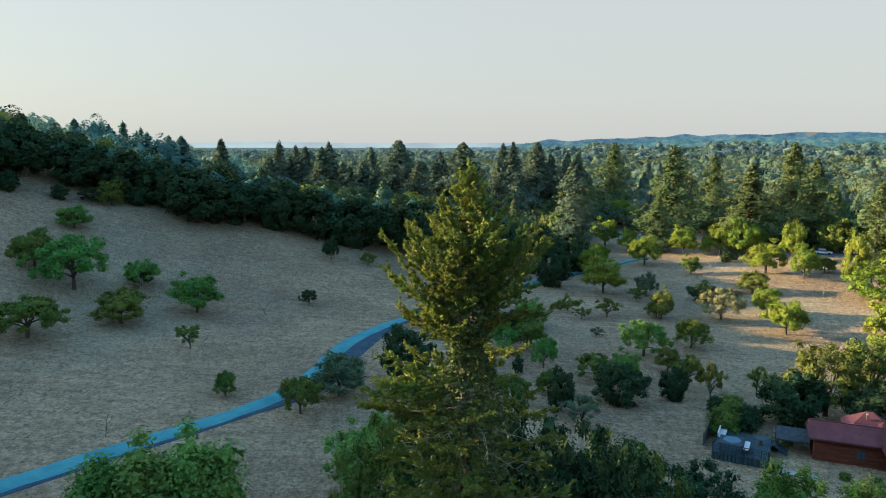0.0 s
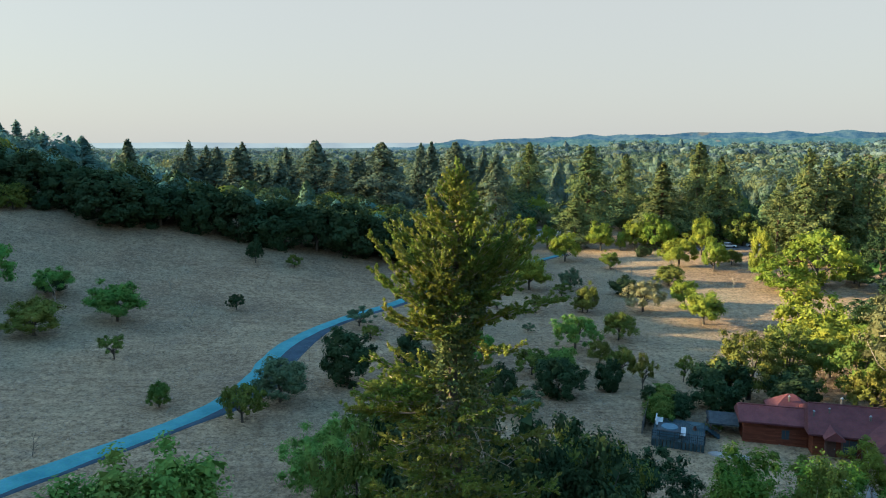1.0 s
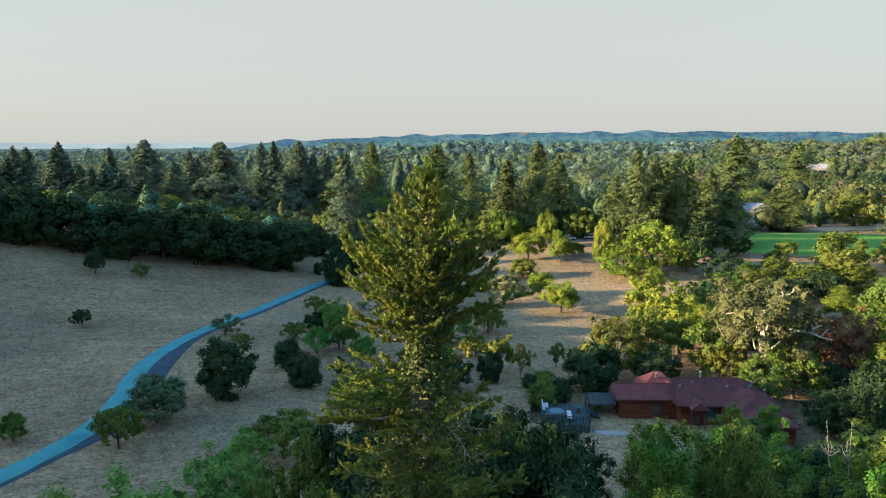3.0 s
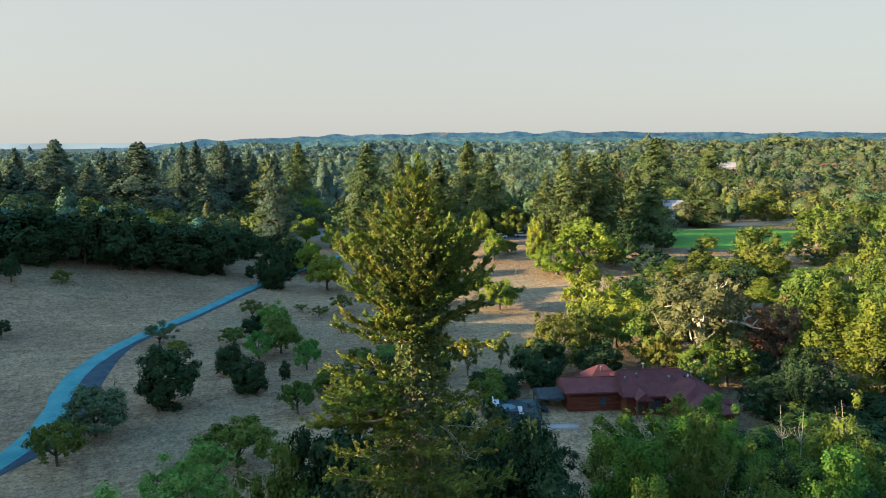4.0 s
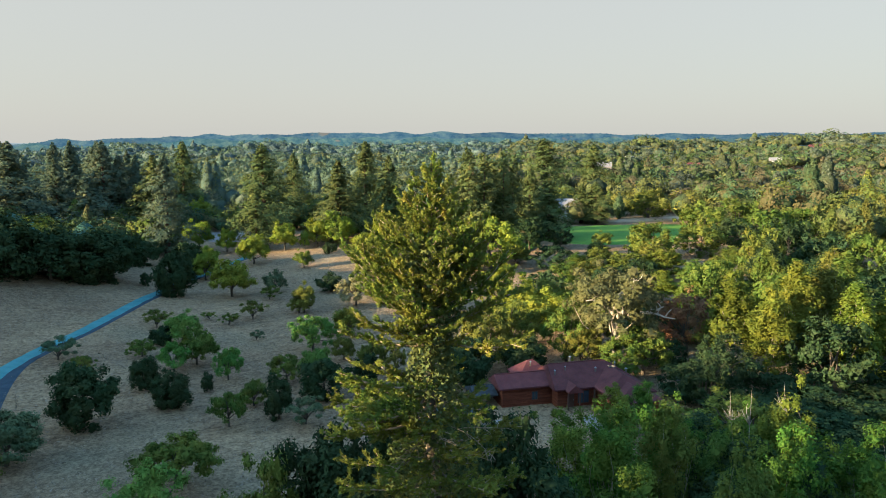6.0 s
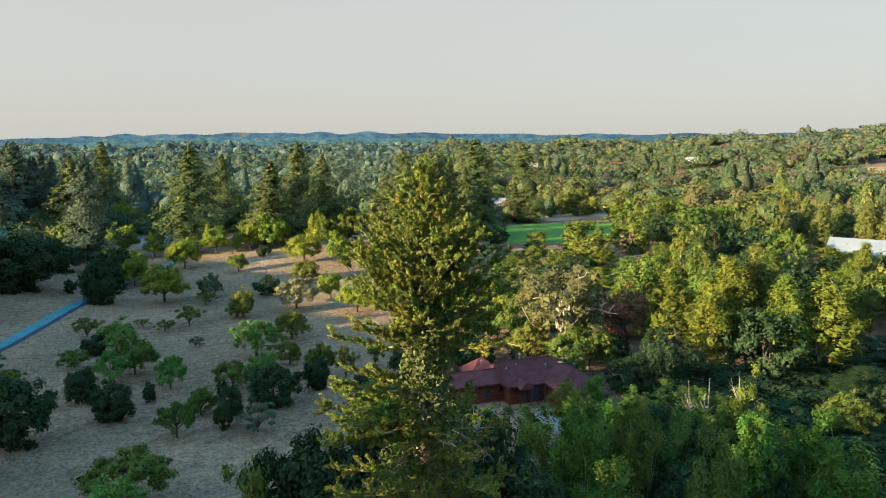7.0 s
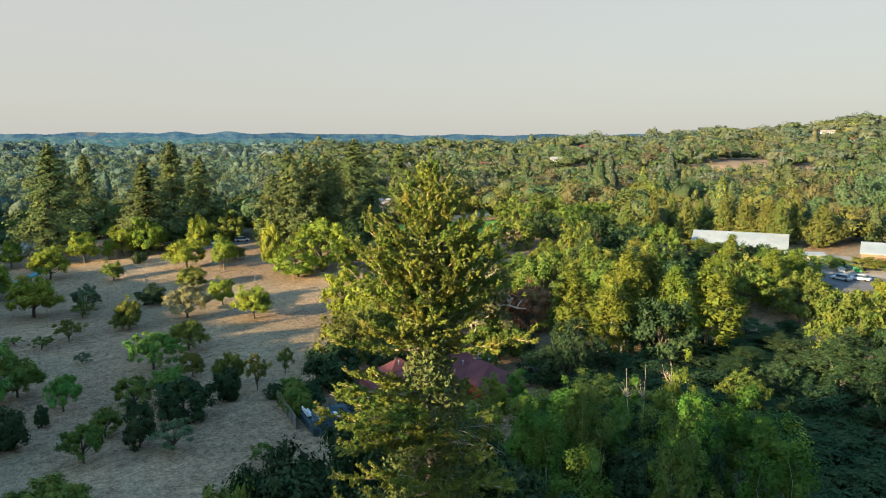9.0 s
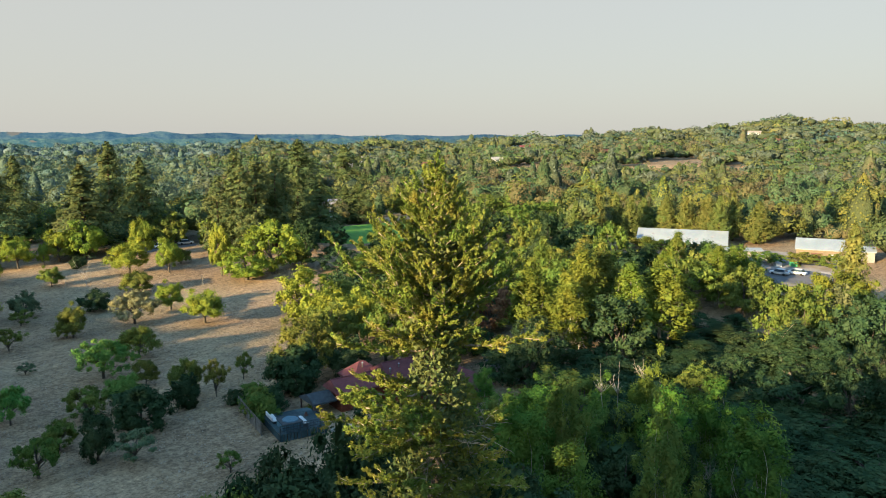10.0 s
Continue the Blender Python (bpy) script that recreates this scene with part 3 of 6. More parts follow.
def broadleaf(seed, R, H, base, clumps, clump_r, leaves, leaf, hollow=0.5, flat=0.8, trunk_r=0.18, limbs=12, lean=0.0, lumpy=0.35, stems=1, upright=0.0, low=-0.45):
    """Trunk with limbs, and a crown of leaf clumps that sit at the limbs' ends. Returns both meshes' data."""
    rng = np.random.default_rng(seed)
    hc, hh = (base + H) / 2, (H - base) / 2
    d = dirs(rng, clumps)
    d[:, 2] = np.where(d[:, 2] < low, -d[:, 2] * 0.6, d[:, 2])
    d = unit(d)
    r = hollow + (1 - hollow) * rng.uniform(0, 1, clumps) ** 0.6
    r *= np.array([1 + lumpy * noise.noise(Vector(q) * 1.6 + Vector((seed * 3.1, 0, 0))) for q in d])
    c = np.stack([R * r * d[:, 0], R * r * d[:, 1], hc + hh * r * d[:, 2]], axis=1)
    if upright:
        k = np.clip((c[:, 2] - base) / (H - base), 0, 1)
        c[:, :2] *= (1 - upright * k)[:, None]
    c[:, 0] += lean * c[:, 2]
    cr = clump_r * rng.uniform(0.6, 1.25, clumps)
    idx = np.repeat(np.arange(clumps), leaves)
    ld = dirs(rng, len(idx))
    squash = np.array([1, 1, flat])
    pos = c[idx] + ld * squash * (cr[idx] * (0.55 + 0.5 * rng.uniform(0, 1, len(idx))))[:, None]
    outward = unit(c[idx] - np.array([lean * hc, 0, hc * 0.9]))
    nrm = ld + outward * 0.65 + rng.normal(size=ld.shape) * 0.24 + np.array([0, 0, 0.2])
    lv = cards(rng, pos, nrm, leaf, 0.66)
    heart = np.repeat(np.arange(clumps), 6)
    hd = dirs(rng, len(heart))
    lv = np.concatenate([lv, cards(rng, c[heart] + hd * (cr[heart] * 0.32)[:, None], hd, cr[heart][:, None] * 0.85, 0.9)])
    tv, tf = [], []
    fork = base + (H - base) * 0.25
    for s in range(stems):
        ox = Vector((rng.uniform(-1, 1), rng.uniform(-1, 1), 0)) * (0.12 * R if stems > 1 else 0)
        foot, top = ox * 0.5 + Vector((0, 0, -0.35)), ox + Vector((lean * fork, 0, fork))
        line = bent(foot, top, rng, 0.07)
        tube(tv, tf, line, [trunk_r * q / math.sqrt(stems) for q in (1.45, 1.05, 0.95, 0.85, 0.78, 0.7)], 8)
        for i in rng.choice(clumps, min(clumps, limbs // stems), replace=False):
            start = line[int(rng.integers(3, 6))]
            end = Vector(c[i])
            pts = bent(start, end, rng, 0.12)
            r0 = trunk_r * rng.uniform(0.28, 0.5) / math.sqrt(stems)
            tube(tv, tf, pts, [r0 * (1 - 0.16 * q) for q in range(6)], 5)
    return (tv, tf), lv


def redwood(seed, H, R, boughs, per, leaf, base=2.0, gaps=0.25, taper=0.8, droop=0.35, spires=1):
    """A conifer: straight trunk, tiers of drooping boughs that end in leafy fans, a ragged spire or several."""
    rng = np.random.default_rng(seed)
    out_c, out_n, out_t, out_s = [], [], [], []
    tv, tf = [], []
    for s in range(spires):
        ox, oy, tall, wide = 0.0, 0.0, H, R
        if spires > 1:
            ox, oy = R * 0.42 * math.cos(s * 2.3 + seed), R * 0.42 * math.sin(s * 2.3 + seed)
            tall, wide = H * (1.0, 0.93, 0.86, 0.95)[s % 4], R * 0.68
        for i in range(boughs // spires):
            k = ((i + rng.uniform()) / (boughs // spires)) ** 0.85
            a = i * 2.399 + rng.uniform(-0.5, 0.5)
            ca, sa = math.cos(a), math.sin(a)
            prof = (1 - k) ** taper * (0.6 + 0.4 * min(1, k * 4)) * (1 + gaps * noise.noise((k * 9, seed * 2.3 + s, 0)) + gaps * 1.3 * noise.noise((ca * 1.2 + seed, sa * 1.2 + s, k * 8)))
            L = max(0.35, wide * prof * rng.uniform(0.78, 1.03))
            m = int(per * (0.35 + 0.9 * prof))
            u = np.where(rng.uniform(size=m) < 0.6, rng.normal(0.84, 0.1, m), rng.uniform(0.3, 1.0, m))
            side = rng.normal(size=m) * 0.17 * L * (1.15 - 0.5 * u)
            lift = rng.normal(size=m) * (0.07 * L + 0.12) - droop * L * u ** 1.6 + 0.1 * L * np.clip(u - 0.8, 0, 1)
            out_c.append(np.stack([ox + ca * L * u - sa * side, oy + sa * L * u + ca * side, base + (tall - base) * k + lift], 1))
            out_n.append(np.array((ca * 0.8, sa * 0.8, 0.6)) + rng.normal(size=(m, 3)) * 0.2 + np.stack([-sa * side, ca * side, lift * 0], 1) * (0.9 / max(L, 0.5)))
            out_t.append(np.array((ca, sa, -0.55)) + rng.normal(size=(m, 3)) * 0.45)
            out_s.append(np.full((m, 1), leaf) * (0.75 + 0.35 * prof))
        for i in range(90 // spires):
            k = 0.02 + 0.93 * i / (90 // spires)
            a = i * 2.399
            rad = wide * (1 - k) ** taper * (0.6 + 0.4 * min(1, k * 4))
            m = 14
            d = dirs(rng, m)
            mid = np.array((ox + math.cos(a) * rad * 0.3, oy + math.sin(a) * rad * 0.3, base + (tall - base) * k - droop * rad * 0.3))
            out_c.append(mid + d * np.array((rad * 0.25, rad * 0.25, 1.1)))
            out_n.append(d)
            out_t.append(rng.normal(size=(m, 3)))
            out_s.append(np.full((m, 1), leaf * 1.9))
        line = [Vector((ox, oy, -0.5 + (tall + 0.2) * q / 6)) for q in range(7)]
        tube(tv, tf, line, [H * 0.018 * q / math.sqrt(spires) for q in (1.4, 0.95, 0.8, 0.62, 0.42, 0.22, 0.03)], 8)
    lv = cards(rng, np.concatenate(out_c), np.concatenate(out_n), np.concatenate(out_s), 0.62, np.concatenate(out_t))
    return (tv, tf), lv


TEMPLATES = {}


def template(key, made, bark, true_width=False):
    """Keeps a tree's trunk and leaf blades; the crown takes a leaf colour when planted."""
    (tv, tf), lv = made
    wide = 2 * float(np.percentile(np.hypot(lv[:, 0], lv[:, 1]), 96)) if true_width else float(np.abs(lv[:, :2]).max()) * 1.42
    TEMPLATES[key] = [mesh_from("trunk", tv, tf, bark, True), lv, {}, wide, float(lv[:, 2].max()) * (0.985 if true_width else 0.94)]


def plant(key, name, x, y, h, w, leaf, label, category="tree", group="", turn=None):
    """One tree of that height and crown width, standing on the ground."""
    trunk, lv, crowns, W, H = TEMPLATES[key]
    if leaf not in crowns:
        crowns[leaf] = mesh_np("crown", lv, blades_of(lv), M_LEAF[leaf])
    root = new(name)
    root.empty_display_size = 0.5
    a = random.uniform(0, 360) if turn is None else turn
    root.matrix_basis = pose(x, y, surface_z(x, y) - 0.05, 0, 0, a) @ Matrix.Diagonal((w / W, w / W, h / H, 1))
    part("trunk", trunk, None, root)
    part("crown", crowns[leaf], None, root)
    return tagged(root, label, category, group)


for i in range(3):
    template(f"walnut{i}", broadleaf(11 + i, 3.2, 6.0, 0.45, 92, 0.78, 80, 0.25, 0.4, 0.9, 0.2, 14, lean=0.06 * (i - 1), low=-0.72), M_BARK)
for i in range(2):
    template(f"spread{i}", broadleaf(31 + i, 3.6, 4.8, 0.7, 80, 0.66, 76, 0.235, 0.45, 0.75, 0.2, 16, lean=0.1 * i, low=-0.65), M_BARK)
for i in range(2):
    template(f"sparse{i}", broadleaf(41 + i, 2.2, 3.6, 0.4, 36, 0.5, 70, 0.19, 0.5, 0.7, 0.13, 18, lean=0.25 * i, lumpy=0.6), M_BARK)
for i in range(2):
    template(f"dense{i}", broadleaf(51 + i, 2.3, 5.0, -0.2, 95, 0.62, 84, 0.24, 0.45, 0.95, 0.16, 4, low=-0.97), M_BARK)
template("low", broadleaf(57, 2.3, 4.0, -0.2, 52, 0.7, 44, 0.25, 0.45, 0.95, 0.14, 4, low=-0.97), M_BARK)
for i in range(3):
    template(f"oak{i}", broadleaf(61 + i, 5.2, 10.0, 1.0, 104, 1.0, 56, 0.32, 0.45, 0.8, 0.35, 14, lumpy=0.5, low=-0.75), M_BARK, True)
    template(f"field_oak{i}", broadleaf(65 + i, 5.2, 10.0, 0.3, 100, 1.1, 40, 0.4, 0.5, 0.9, 0.35, 8, lumpy=0.35, low=-0.92), M_BARK, True)
for i in range(3):
    template(f"alder{i}", broadleaf(71 + i, 3.6, 14.0, 1.4, 110, 0.85, 84, 0.25, 0.35, 1.25, 0.2, 18, lumpy=0.55, stems=3, upright=0.62, low=-0.8), M_BARK_PALE)
for i in range(3):
    template(f"poplar{i}", broadleaf(81 + i, 3.4, 14.0, 1.2, 84, 0.66, 130, 0.19, 0.3, 1.5, 0.16, 26, lumpy=0.9, stems=4, upright=0.42, low=-0.8), M_BARK_PALE)
for i in range(4):
    template(f"redwood{i}", redwood(91 + i, 30.0, 6.6, 150, 72, 0.44, gaps=0.5, taper=(0.72, 0.62, 0.85, 0.66)[i]), M_BARK_RED, True)
template("broad_redwood", redwood(98, 30.0, 8.0, 300, 72, 0.44, gaps=0.5, taper=0.6, spires=3), M_BARK_RED, True)
for i in range(3):
    template(f"belt_redwood{i}", redwood(105 + i, 30.0, 6.6, 120, 48, 0.6, gaps=0.55, taper=(0.75, 0.6, 0.68)[i], spires=(1, 2, 1)[i]), M_BARK_RED, True)
for i in range(2):
    template(f"cypress{i}", redwood(101 + i, 16.0, 4.0, 150, 34, 0.36, 0.6, 0.25, 0.62, -0.25), M_BARK_RED, True)
template("sycamore", broadleaf(111, 6.0, 15.0, 2.0, 190, 1.05, 70, 0.25, 0.4, 0.8, 0.62, 10, lumpy=0.6, stems=2), M_BARK_PALE)
template("near_tall", broadleaf(131, 2.8, 17.0, 2.0, 190, 0.85, 100, 0.22, 0.35, 1.0, 0.2, 16, lumpy=0.45, stems=2, upright=0.3, low=-0.9), M_BARK)
template("near_oak", broadleaf(121, 5.0, 11.0, 1.0, 140, 0.95, 105, 0.23, 0.45, 0.8, 0.3, 16, lumpy=0.5, low=-0.8), M_BARK)
template("near_oak_b", broadleaf(122, 5.0, 11.0, 1.0, 140, 0.95, 105, 0.23, 0.45, 0.8, 0.3, 16, lumpy=0.55, low=-0.8), M_BARK)


M_BRANCH = rough_material("grey_branch", (0.17, 0.145, 0.11), (0.3, 0.26, 0.2), 3.0, 0.95, 0.4)


# ---- the tall conifer in the middle ----
def tall_conifer(x, y, top):
    rng = np.random.default_rng(7)
    z0 = surface_z(x, y)
    H = top - z0
    root = new("conifer_tree")
    root.matrix_basis = pose(x, y, z0 - 0.05)
    tv, tf = [], []
    line = [Vector((0.12 * math.sin(k * 1.3), 0.1 * math.cos(k * 1.7), -0.5 + (H + 0.45) * k / 12)) for k in range(13)]
    tube(tv, tf, line, [0.52 * (1 - k / 12.2) ** 0.8 + 0.015 for k in range(13)], 10)
    part("trunk", mesh_from("trunk", tv, tf, M_BARK, True), None, root)
    heights = np.array([3, 8, 12, 15, 17.2, 18.5, 19.6, 20.6, 21.8, 22.8, 24.0, 24.8, 26.0, 27.0, 28.0, 28.7])
    widths = np.array([4.8, 5.4, 5.4, 4.8, 3.8, 2.6, 1.6, 2.2, 3.3, 3.2, 2.7, 2.2, 1.6, 1.1, 0.6, 0.3])

    def foxtail(line, reach, cs, ns, ts):
        """Leafy tufts all round a shoot, leaning towards its tip."""
        for u0, (p0, p1) in enumerate(zip(line, line[1:])):
            d = p1 - p0
            seg = d.length
            d = d / seg
            for j in range(max(2, int(seg * 10))):
                p = p0.lerp(p1, rng.uniform())
                perp = Vector(rng.normal(size=3))
                perp = (perp - d * perp.dot(d)).normalized()
                out = np.array((d * rng.uniform(0.5, 1.0) + perp * 0.65 + Vector((0, 0, 0.3))).normalized())
                tl = reach * rng.uniform(0.5, 1.25) * (1.0 - 0.08 * u0)
                m = 22
                q = np.array(p) + out * (rng.uniform(0.1, 1, m) * tl)[:, None] + rng.normal(size=(m, 3)) * 0.032
                cs.append(q)
                ns.append(rng.normal(size=(m, 3)) * 0.4 + np.array(perp) * 1.1 + np.array((0, 0, 0.35)))
                ts.append(np.tile(out, (m, 1)) + rng.normal(size=(m, 3)) * 0.4)

    # (height, azimuth, length, rise): the close core, then the great upswept limbs that stand clear of it
    shoots = []
    n, low = 150, 64
    for i in range(n):
        upper = i >= low
        z = 20.2 - z0 + (H - 20.6 + z0) * ((i - low + 0.5) / (n - low)) ** 0.95 if upper else 7.0 + (13.0 - z0 * 0.5) * (i + 0.5) / low
        a = i * 2.399 + rng.uniform(-0.4, 0.4)
        gap = noise.noise((math.cos(a) * 1.3, math.sin(a) * 1.3, z * 0.5))
        L = max(0.35, float(np.interp(z + z0, heights, widths)) * rng.uniform(0.74, 1.04) * (1 + (0.28 if upper else 0.5) * gap))
        if i % 4 == 0 and not upper:
            L *= 0.5
        rise = float(np.interp(z + z0, (5, 14, 19, 20.6, 21.8, 24, 27, 29), (-0.18, -0.08, 0.05, 0.3, 0.55, 0.75, 0.9, 1.0))) + rng.uniform(-0.12, 0.12)
        shoots.append((z, a, L, rise))
    for i in range(9):
        z = 21.0 + 3.6 * i / 9 + rng.uniform(-0.25, 0.25)
        L = float(np.interp(z, (21, 22.5, 24, 26), (4.3, 3.9, 2.7, 1.5))) * rng.uniform(0.8, 1.05)
        shoots.append((z - z0, i * 2.399 + 0.9, L, rng.uniform(0.5, 0.9)))
    shoots += [(21.7 - z0, math.pi, 4.0, 0.95), (22.4 - z0, 0.05, 3.5, 1.05), (21.6 - z0, -0.15, 5.2, 0.15), (22.0 - z0, 2.9, 2.3, 1.1), (22.3 - z0, 0.3, 4.3, 0.7), (17.0 - z0, 3.2, 5.6, 0.0),
               (20.8 - z0, 2.95, 3.7, 0.3), (21.3 - z0, 2.2, 4.8, 0.9), (22.8 - z0, 2.1, 2.9, 1.25), (23.0 - z0, -0.95, 2.4, 1.3), (22.2 - z0, -0.9, 4.0, 0.5), (20.4 - z0, -1.1, 4.6, 0.12),
               (20.3 - z0, 2.4, 4.6, 0.1), (22.0 - z0, -1.7, 3.0, 0.8), (21.4 - z0, 1.3, 3.6, 0.8), (21.2 - z0, -2.5, 3.4, 0.7), (16.5 - z0, 3.7, 4.0, 0.05)]
    for i in range(13):
        shoots.append((rng.uniform(15.6, 19.0) - z0, 2.15 + 1.35 * i / 12 + rng.uniform(-0.1, 0.1), rng.uniform(3.6, 5.4), rng.uniform(0.0, 0.25)))
    for i in range(8):
        shoots.append((rng.uniform(11.5, 16.0) - z0, -2.6 + 2.4 * i / 8 + rng.uniform(-0.15, 0.15), rng.uniform(3.8, 5.2), rng.uniform(-0.15, 0.1)))
    for i, (z, a, L, rise) in enumerate(shoots):
        ca, sa = math.cos(a), math.sin(a)

        def along(u):
            up = L * (rise * (0.35 * u + 0.65 * u * u) - 0.06 * math.sin(math.pi * u))
            w = 0.06 * L * math.sin(u * 5 + i)
            return Vector((ca * L * u - sa * w, sa * L * u + ca * w, z + up))
        bv, bf = [], []
        us = [0.0, 0.2, 0.4, 0.6, 0.8, 1.0]
        pts = [along(u) for u in us]
        tube(bv, bf, pts, [(0.024 + 0.011 * L) * (1.05 - 0.9 * u) for u in us], 5)
        cs, ns, ts = [], [], []
        foxtail(pts[1:] if L > 2.2 else pts, 0.32 if i < n else 0.4, cs, ns, ts)
        if L > 1.0:
            for j in range(int(1 + L * 1.7)):
                u = rng.uniform(0.25, 0.92)
                side = (1 if j % 2 else -1) * rng.uniform(0.5, 1.1)
                b2 = a + side
                l2 = min(0.95, L * rng.uniform(0.2, 0.4))
                p = along(u)
                tip = p + Vector((math.cos(b2) * l2, math.sin(b2) * l2, l2 * (rise * 0.6 + rng.uniform(-0.15, 0.55))))
                twig = [p.lerp(tip, q) + Vector((0, 0, 0.12 * l2 * (q * q - q))) for q in (0, 0.5, 1)]
                tube(bv, bf, twig, [0.03, 0.02, 0.008], 4)
                foxtail(twig, 0.26, cs, ns, ts)
        branch = part("branch", mesh_from("branch", bv, bf, M_BRANCH, True), None, root)
        lv = cards(rng, np.concatenate(cs), np.concatenate(ns), 0.14, 0.4, np.concatenate(ts))
        part("foliage", mesh_np("foliage", lv, blades_of(lv), M_LEAF["spruce"]), None, branch)
    cs, ns, ts = [], [], []
    foxtail([Vector((0.02, 0.0, H - 3.2)), Vector((0.0, 0.03, H - 1.6)), Vector((0.02, 0.0, H + 0.1))], 0.42, cs, ns, ts)
    lv = cards(rng, np.concatenate(cs), np.concatenate(ns), 0.14, 0.4, np.concatenate(ts))
    part("leader", mesh_np("leader", lv, blades_of(lv), M_LEAF["spruce"]), None, root, "upright leading shoot")
    # inner needles take a darker leaf colour as painted crown shade
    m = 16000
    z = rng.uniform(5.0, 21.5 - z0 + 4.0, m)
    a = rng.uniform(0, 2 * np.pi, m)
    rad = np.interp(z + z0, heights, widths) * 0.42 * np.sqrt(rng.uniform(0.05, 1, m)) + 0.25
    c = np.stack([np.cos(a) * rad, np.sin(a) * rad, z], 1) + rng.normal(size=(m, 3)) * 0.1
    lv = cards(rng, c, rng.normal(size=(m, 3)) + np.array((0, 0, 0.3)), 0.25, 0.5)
    part("inner_foliage", mesh_np("inner_foliage", lv, blades_of(lv), M_LEAF["conifer"]), None, root, "needles close to the trunk, coloured darker as crown shade")
    for i in range(7):
        a, z, L = (-0.6, -1.2, -2.0, -2.9, 3.4, 0.2)[i % 6] + rng.uniform(-0.4, 0.4), rng.uniform(11.0, 17.5) - z0, rng.uniform(2.4, 3.9)
        bv, bf = [], []
        end = Vector((math.cos(a) * L, math.sin(a) * L, z + L * rng.uniform(-0.25, 0.2)))
        pts = bent((0, 0, z), end, rng, 0.1)
        tube(bv, bf, pts, [0.032, 0.028, 0.023, 0.018, 0.013, 0.005], 5)
        for j in range(9):
            p = pts[2].lerp(pts[5], rng.uniform())
            tip = p + Vector((math.cos(a), math.sin(a), 0)) * rng.uniform(0.1, 0.5) + Vector(rng.normal(size=3)) * 0.3
            tube(bv, bf, [p, p.lerp(tip, 0.5) + Vector((0, 0, 0.05)), tip], [0.02, 0.014, 0.006], 4)
        part("bare_branch", mesh_from("bare_branch", bv, bf, M_BRANCH, True), None, root, "bare pale dead branch")
    return tagged(root, "tall ragged yellow-green conifer rising above the undergrowth", "tree")


tall_conifer(1.5, 34.4, 28.9)


# ---- planted trees ----
LEAF_WORDS = {"bright": "sunlit yellow-green", "green": "fresh green", "mid": "mid-green", "dark": "dark green", "olive": "thin olive-green",
              "teal": "grey-green", "pale": "pale half-bare", "rust": "rusty brown", "conifer": "deep green", "poplar": "fresh green", "alder": "sunlit olive-green", "sycamore": "dusty grey-olive"}
KIND_WORDS = {"walnut": ("orchard_tree", "orchard tree with a rounded crown on dry grass", "tree"),
              "spread": ("spreading_tree", "low spreading orchard tree on dry grass", "tree"),
              "sparse": ("small_tree", "small sparse-crowned tree on dry grass", "tree"),
              "dense": ("bush", "dense rounded bush reaching down to the grass", "bush"),
              "oak": ("oak_tree", "broad oak with a clumped crown", "tree"),
              "alder": ("alder_tree", "slender upright tree in the streamside wood", "tree"),
              "poplar": ("poplar_tree", "slender leafy poplar beside the house clearing", "tree")}
HILLSIDE = [
    ("walnut0", -41.3, 119.3, 6.5, 8.7, "green"),
    ("walnut1", -50.4, 110.7, 5.4, 8.6, "mid"),
    ("sparse1", -36.5, 102.0, 3.2, 3.7, "mid"),
    ("spread0", -23.8, 129.1, 2.6, 3.6, "dark"),
    ("walnut2", -23.7, 156.8, 5.1, 3.9, "dark"),
    ("spread1", -15.4, 156.9, 2.6, 3.9, "mid"),
    ("walnut1", -26.1, 84.1, 3.0, 3.0, "mid"),
    ("walnut0", -54.2, 128.4, 4.8, 6.7, "green"),
    ("walnut1", -75.1, 146.6, 4.6, 7.1, "green"),
    ("oak0", -74.8, 163.7, 6.1, 6.7, "mid"),
    ("oak1", -79.1, 162.7, 3.5, 5.5, "dark"),
    ("dense1", -84.2, 158.7, 3.3, 4.0, "dark"),
    ("dense0", -70.5, 167.2, 3.6, 4.0, "dark"),
    ("dense0", -92.8, 154.4, 4.1, 4.3, "dark"),
    ("walnut2", -72.7, 127.0, 6.4, 9.0, "mid"),
    ("spread0", -63.3, 121.7, 8.7, 14.0, "green"),
    ("walnut1", -54.2, 128.0, 3.9, 4.4, "dark"),
    ("spread1", -59.5, 100.2, 5.8, 11.6, "mid"),
]
LANE = [
    ("spread0", -15.8, 78.8, 4.2, 5.8, "mid"),
    ("walnut1", -12.3, 85.4, 5.3, 6.9, "teal"),
    ("dense1", -4.1, 92.2, 7.4, 7.7, "dark"),
    ("sparse0", -1.9, 121.3, 3.5, 5.2, "teal"),
    ("spread1", -0.3, 72.0, 4.8, 8.3, "mid"),
    ("spread0", -0.3, 113.7, 2.1, 3.6, "mid"),
]
